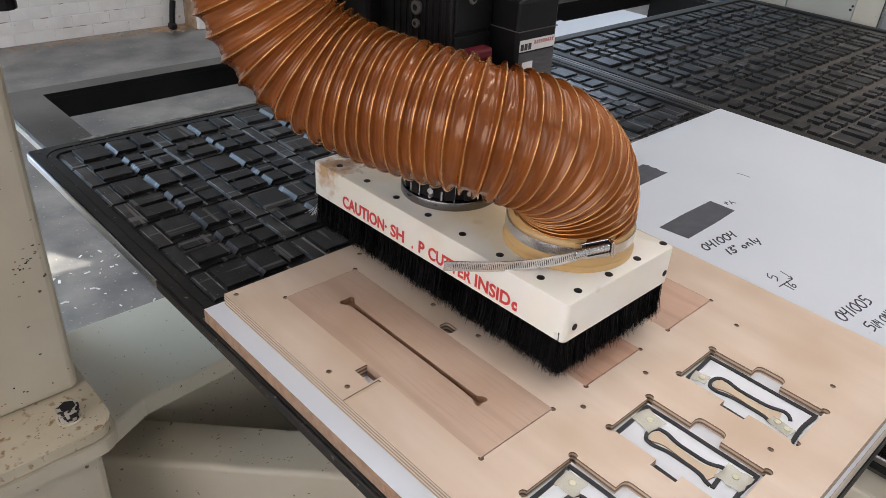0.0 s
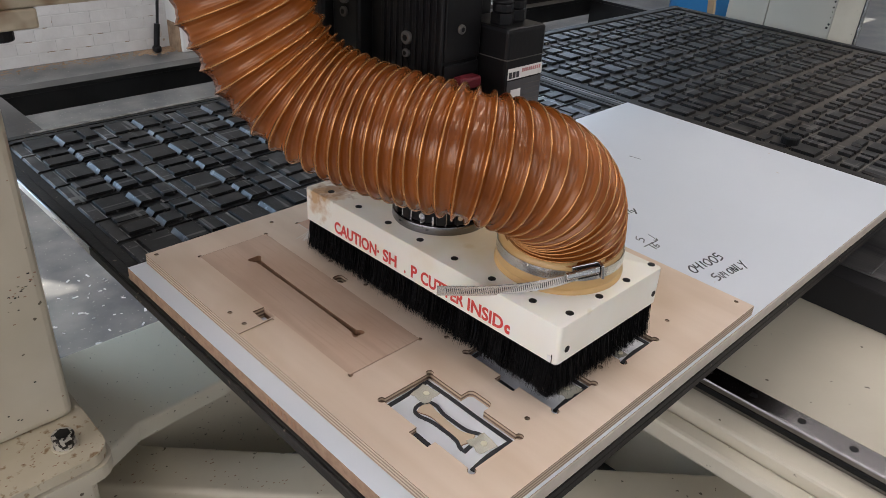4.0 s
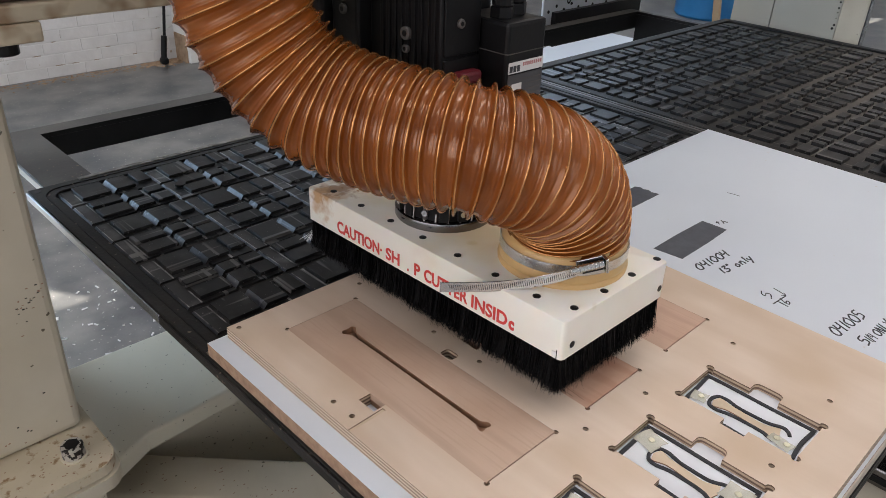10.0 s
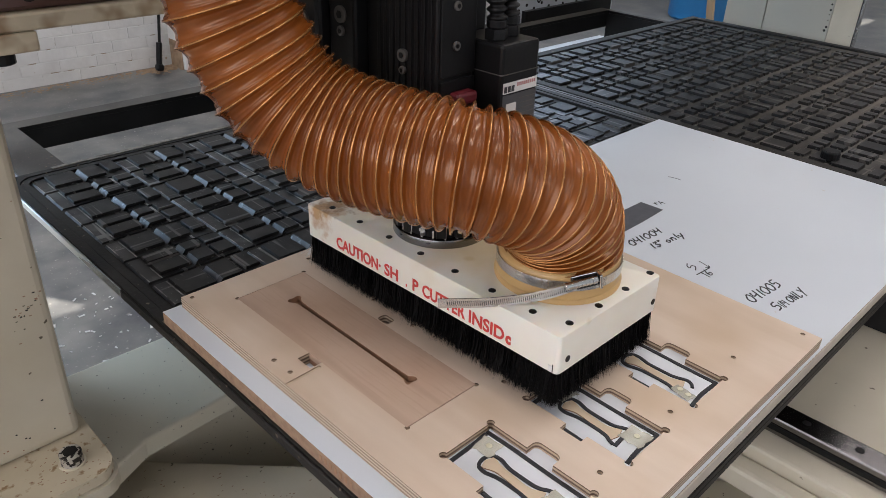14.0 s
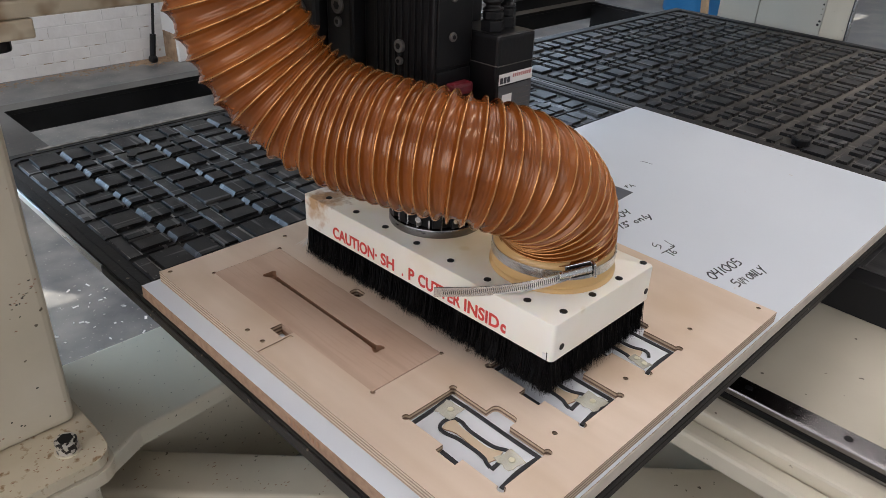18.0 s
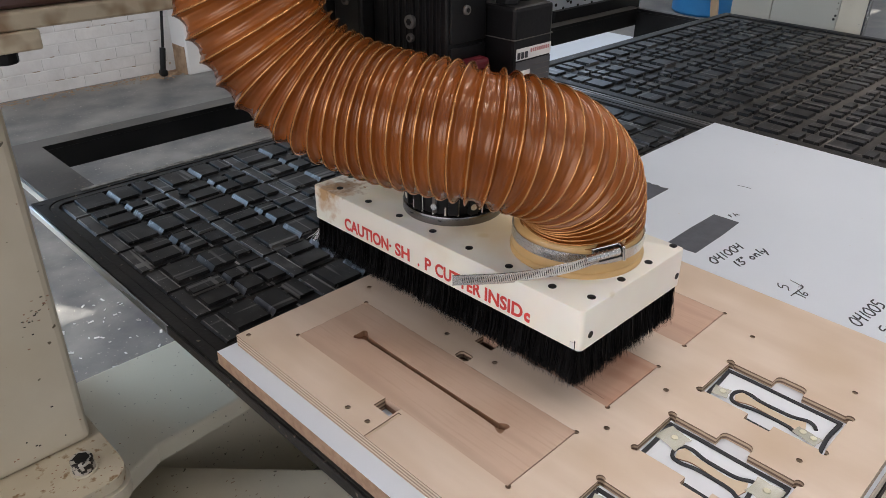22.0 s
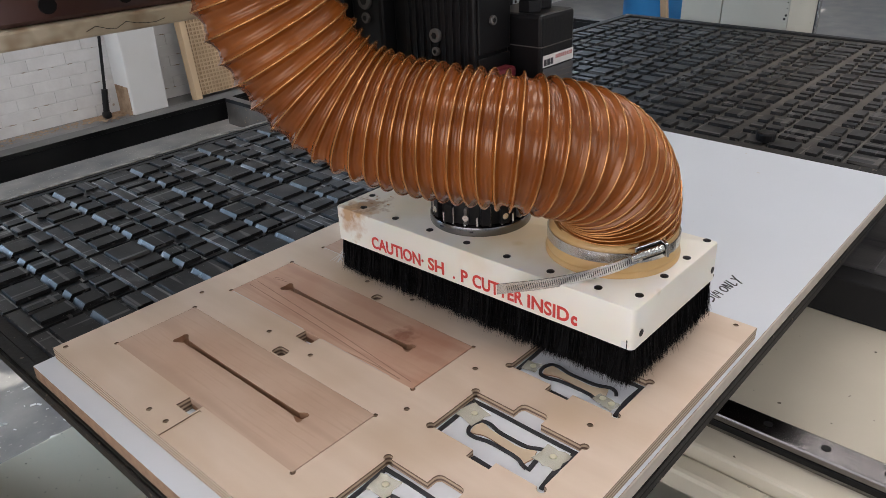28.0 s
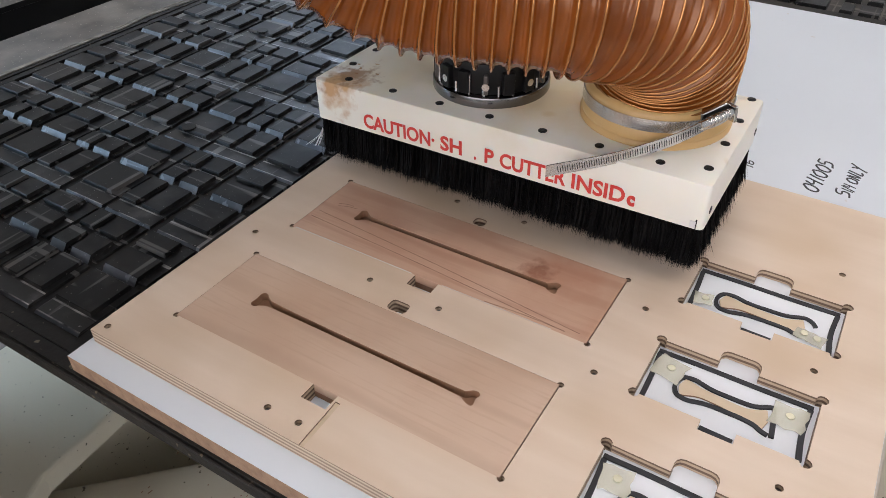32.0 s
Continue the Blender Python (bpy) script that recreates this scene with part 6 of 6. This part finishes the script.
tail_pts, tl_len = spline([tuple(housing_at + Vector((-0.002, 0.003, -0.001))), (0.1235, -0.2500, 0.1335), (0.1030, -0.2265, 0.1205), (0.0705, -0.1865, 0.1075), (0.0320, -0.1399, 0.1003)], 360)
bm = bmesh.new()
prev = None
for i, (q, t, s, u) in enumerate(frames_along(tail_pts)):
    n = Vector((-t.y, t.x, 0)).normalized() * 0.0006
    w = 0.0060
    cur = [bm.verts.new(q + d) for d in (Vector((0, 0, -w)) - n, Vector((0, 0, w)) - n, Vector((0, 0, w)) + n, Vector((0, 0, -w)) + n)]
    if prev:
        for j in range(4):
            bm.faces.new((prev[j], prev[(j + 1) % 4], cur[(j + 1) % 4], cur[j]))
    else:
        bm.faces.new(cur)
    prev = cur
bm.faces.new(prev[::-1])
tail = part("tail", bm, M_BAND, clamp, "slotted loose steel tail")
slot_mesh = None
tail_frames = frames_along(tail_pts)
for k in range(64):
    q, t, s, u = tail_frames[20 + k * 5]
    n = Vector((-t.y, t.x, 0)).normalized()
    if slot_mesh is None:
        slot_mesh = bpy.data.meshes.new("slot")
        b = box(-0.00030, 0.00030, -0.0008, 0.0008, -0.0032, 0.0032)
        b.to_mesh(slot_mesh)
        b.free()
        slot_mesh.materials.append(M_BLACK)
    sl = new("slot", slot_mesh)
    sl.parent = tail
    sl.matrix_basis = Matrix.Translation(q) @ Matrix.Rotation(math.atan2(t.y, t.x), 4, "Z") @ Matrix.Rotation(radians(12), 4, "Y")

# ---- spindle ----
spin = on_head(thing("spindle_unit", "black router spindle with connector box and cables", "spindle"))
NX_, NY_ = 0.163, -0.012
smooth(part("nose_flange", rod(NX_, NY_, 0.1042, 0.1165, 0.064, 48, bev=0.002), M_DARKST, spin, "dark polished spindle flange"))
smooth(part("nose_ring", rod(NX_, NY_, 0.1165, 0.150, 0.057, 48, bev=0.002), M_BLACK, spin))
for k in range(16):
    a = 2 * math.pi * k / 16
    c = part("clip", box(-0.006, 0.006, -0.004, 0.004, 0.118, 0.142, 0.001) if k % 3 else box(-0.0022, 0.0022, -0.004, 0.004, 0.119, 0.140, 0.001), M_BLACK if k % 3 else M_STEEL, spin)
    c.matrix_basis = Matrix.Translation((NX_ + 0.0585 * math.cos(a), NY_ + 0.0585 * math.sin(a), 0)) @ Matrix.Rotation(a + math.pi / 2, 4, "Z")
for k in range(24):
    a = 2 * math.pi * (k + 0.35) / 24
    part("pin", rod(NX_ + 0.0592 * math.cos(a), NY_ + 0.0592 * math.sin(a), 0.1168, 0.128 + 0.010 * (k % 3 == 0), 0.0014, 8), M_BAND, spin, "small bright pin")
for k in range(8):
    a = 2 * math.pi * (k + 0.5) / 8
    c = part("flange_bolt", rod(0, 0.128, 0.0, 0.003, 0.0040, 10, axis="x"), M_BAND, spin)
    c.matrix_basis = Matrix.Translation((NX_ + 0.060 * math.cos(a), NY_ + 0.060 * math.sin(a), 0)) @ Matrix.Rotation(a, 4, "Z")
smooth(part("neck", rod(NX_, NY_, 0.150, 0.225, 0.050, 40), M_BLACK, spin))
part("motor_block", box(0.103, 0.162, -0.058, 0.060, 0.225, 1.05, 0.003), M_BLACK, spin)
part("rear_block", box(0.163, 0.222, -0.020, 0.060, 0.225, 1.05, 0.003), M_BLACK, spin)
part("front_plate", box(0.106, 0.160, -0.0615, -0.0585, 0.322, 1.05, 0.001), M_BLACK, spin)
part("lower_plate", box(0.106, 0.160, -0.0615, -0.0585, 0.235, 0.318, 0.001), M_BLACK, spin)
for k in range(9):
    part("cooling_fin", box(0.1013, 0.103, -0.050 + k * 0.0105, -0.0442 + k * 0.0105, 0.24, 1.05, 0.0006), M_BLACK, spin)
part("slide_plate", box(0.085, 0.250, 0.061, 0.110, 0.215, 1.10, 0.004), M_BLACK, spin)
part("slide_block", box(0.070, 0.265, 0.111, 0.295, 0.30, 1.10, 0.006), M_BLACK, spin)
for y, z, r in ((0.085, 0.372, 0.010), (0.085, 0.353, 0.006), (0.140, 0.36, 0.011), (0.140, 0.338, 0.007), (-0.005, 0.339, 0.0075), (-0.005, 0.322, 0.0048)):
    xx = 0.0845 if 0.06 < y < 0.11 else (0.0695 if y > 0.11 else 0.1010)
    b_ = part("bolt", rod(y, z, xx - 0.003, xx + 0.002, r, 16, axis="x", bev=0.0008), M_STEEL, spin, "socket bolt")
    part("socket", rod(y, z, xx - 0.0034, xx - 0.0028, r * 0.5, 6, axis="x"), M_BLACK, b_)
for x, z in ((0.128, 0.3555), (0.128, 0.398)):
    b_ = part("bolt", rod(x, z, -0.0645, -0.0610, 0.0052, 16, axis="y", bev=0.0008), M_STEEL, spin, "socket bolt")
    part("socket", rod(x, z, -0.0649, -0.0643, 0.0026, 6, axis="y"), M_BLACK, b_)
part("red_knob", box(0.118, 0.150, -0.078, -0.0616, 0.292, 0.306, 0.004), M_REDKNOB, spin, "red plastic plug, darkened for the shade on it")
part("connector_box", box(0.163, 0.228, -0.100, -0.022, 0.225, 0.3575, 0.004), M_BLACK, spin, "black connector box")
part("box_seam", box(0.1625, 0.2285, -0.1005, -0.0220, 0.3235, 0.3245), M_STEEL, spin)
part("label", box(0.1665, 0.2255, -0.1008, -0.1002, 0.302, 0.3145), M_LABEL, spin, "white label strip with maker's mark")
for k in range(3):
    part("maker_mark", box(0.1680 + k * 0.0062, 0.1728 + k * 0.0062, -0.1012, -0.1009, 0.3035, 0.3105), M_INK, spin, "plain dark maker's mark")
for k in range(9):
    part("label_bar", box(0.190 + k * 0.0037, 0.1925 + k * 0.0037, -0.1012, -0.1009, 0.3085, 0.3125), M_PINK, spin, "unreadable small print")
part("data_plate", box(0.1665, 0.2255, -0.1008, -0.1002, 0.245, 0.300), M_DARKLABEL, spin, "dark data plate")
part("data_patch", box(0.173, 0.190, -0.1012, -0.1009, 0.276, 0.290), M_LABEL, spin)
for k in range(6):
    part("data_line", box(0.195, 0.223, -0.1012, -0.1009, 0.262 + k * 0.0062, 0.2628 + k * 0.0062), M_STEEL, spin, "unreadable table lines")
for cx_, cy_, lean in ((0.182, -0.072, 0.0), (0.2105, -0.066, 0.01)):
    gl_ = part("cable_gland", rod(cx_, cy_, 0.3575, 0.370, 0.0135, 6, bev=0.001), M_BLACK, spin)
    part("gland_nut", rod(cx_, cy_, 0.370, 0.380, 0.0120, 12, bev=0.002), M_BLACK, spin)
    cp, cl = spline([(cx_, cy_, 0.379), (cx_ - 0.002, cy_ + 0.004, 0.44), (cx_ - 0.004 + lean, cy_ + 0.015, 0.55), (cx_ - 0.02, cy_ + 0.06, 0.85)], 420)
    smooth(part("cable", sweep(cp, lambda i, a, cl=cl: 0.0100 + 0.0021 * math.sin(2 * math.pi * (cl * i / 419) / 0.0092), 18), M_BLACK, spin, "black corrugated cable"), 180)


# ---- what moves ----
def motions():
    table_rows = [(t, pose(0, y, H)) for t, y, hx, hz in MACHINE]
    head_rows = [(t, pose(hx, 0, H + hz, -1.0)) for t, y, hx, hz in MACHINE]
    for ob in RIDES_TABLE:
        walk(ob, table_rows)
    for ob in RIDES_HEAD:
        walk(ob, head_rows)


motions()
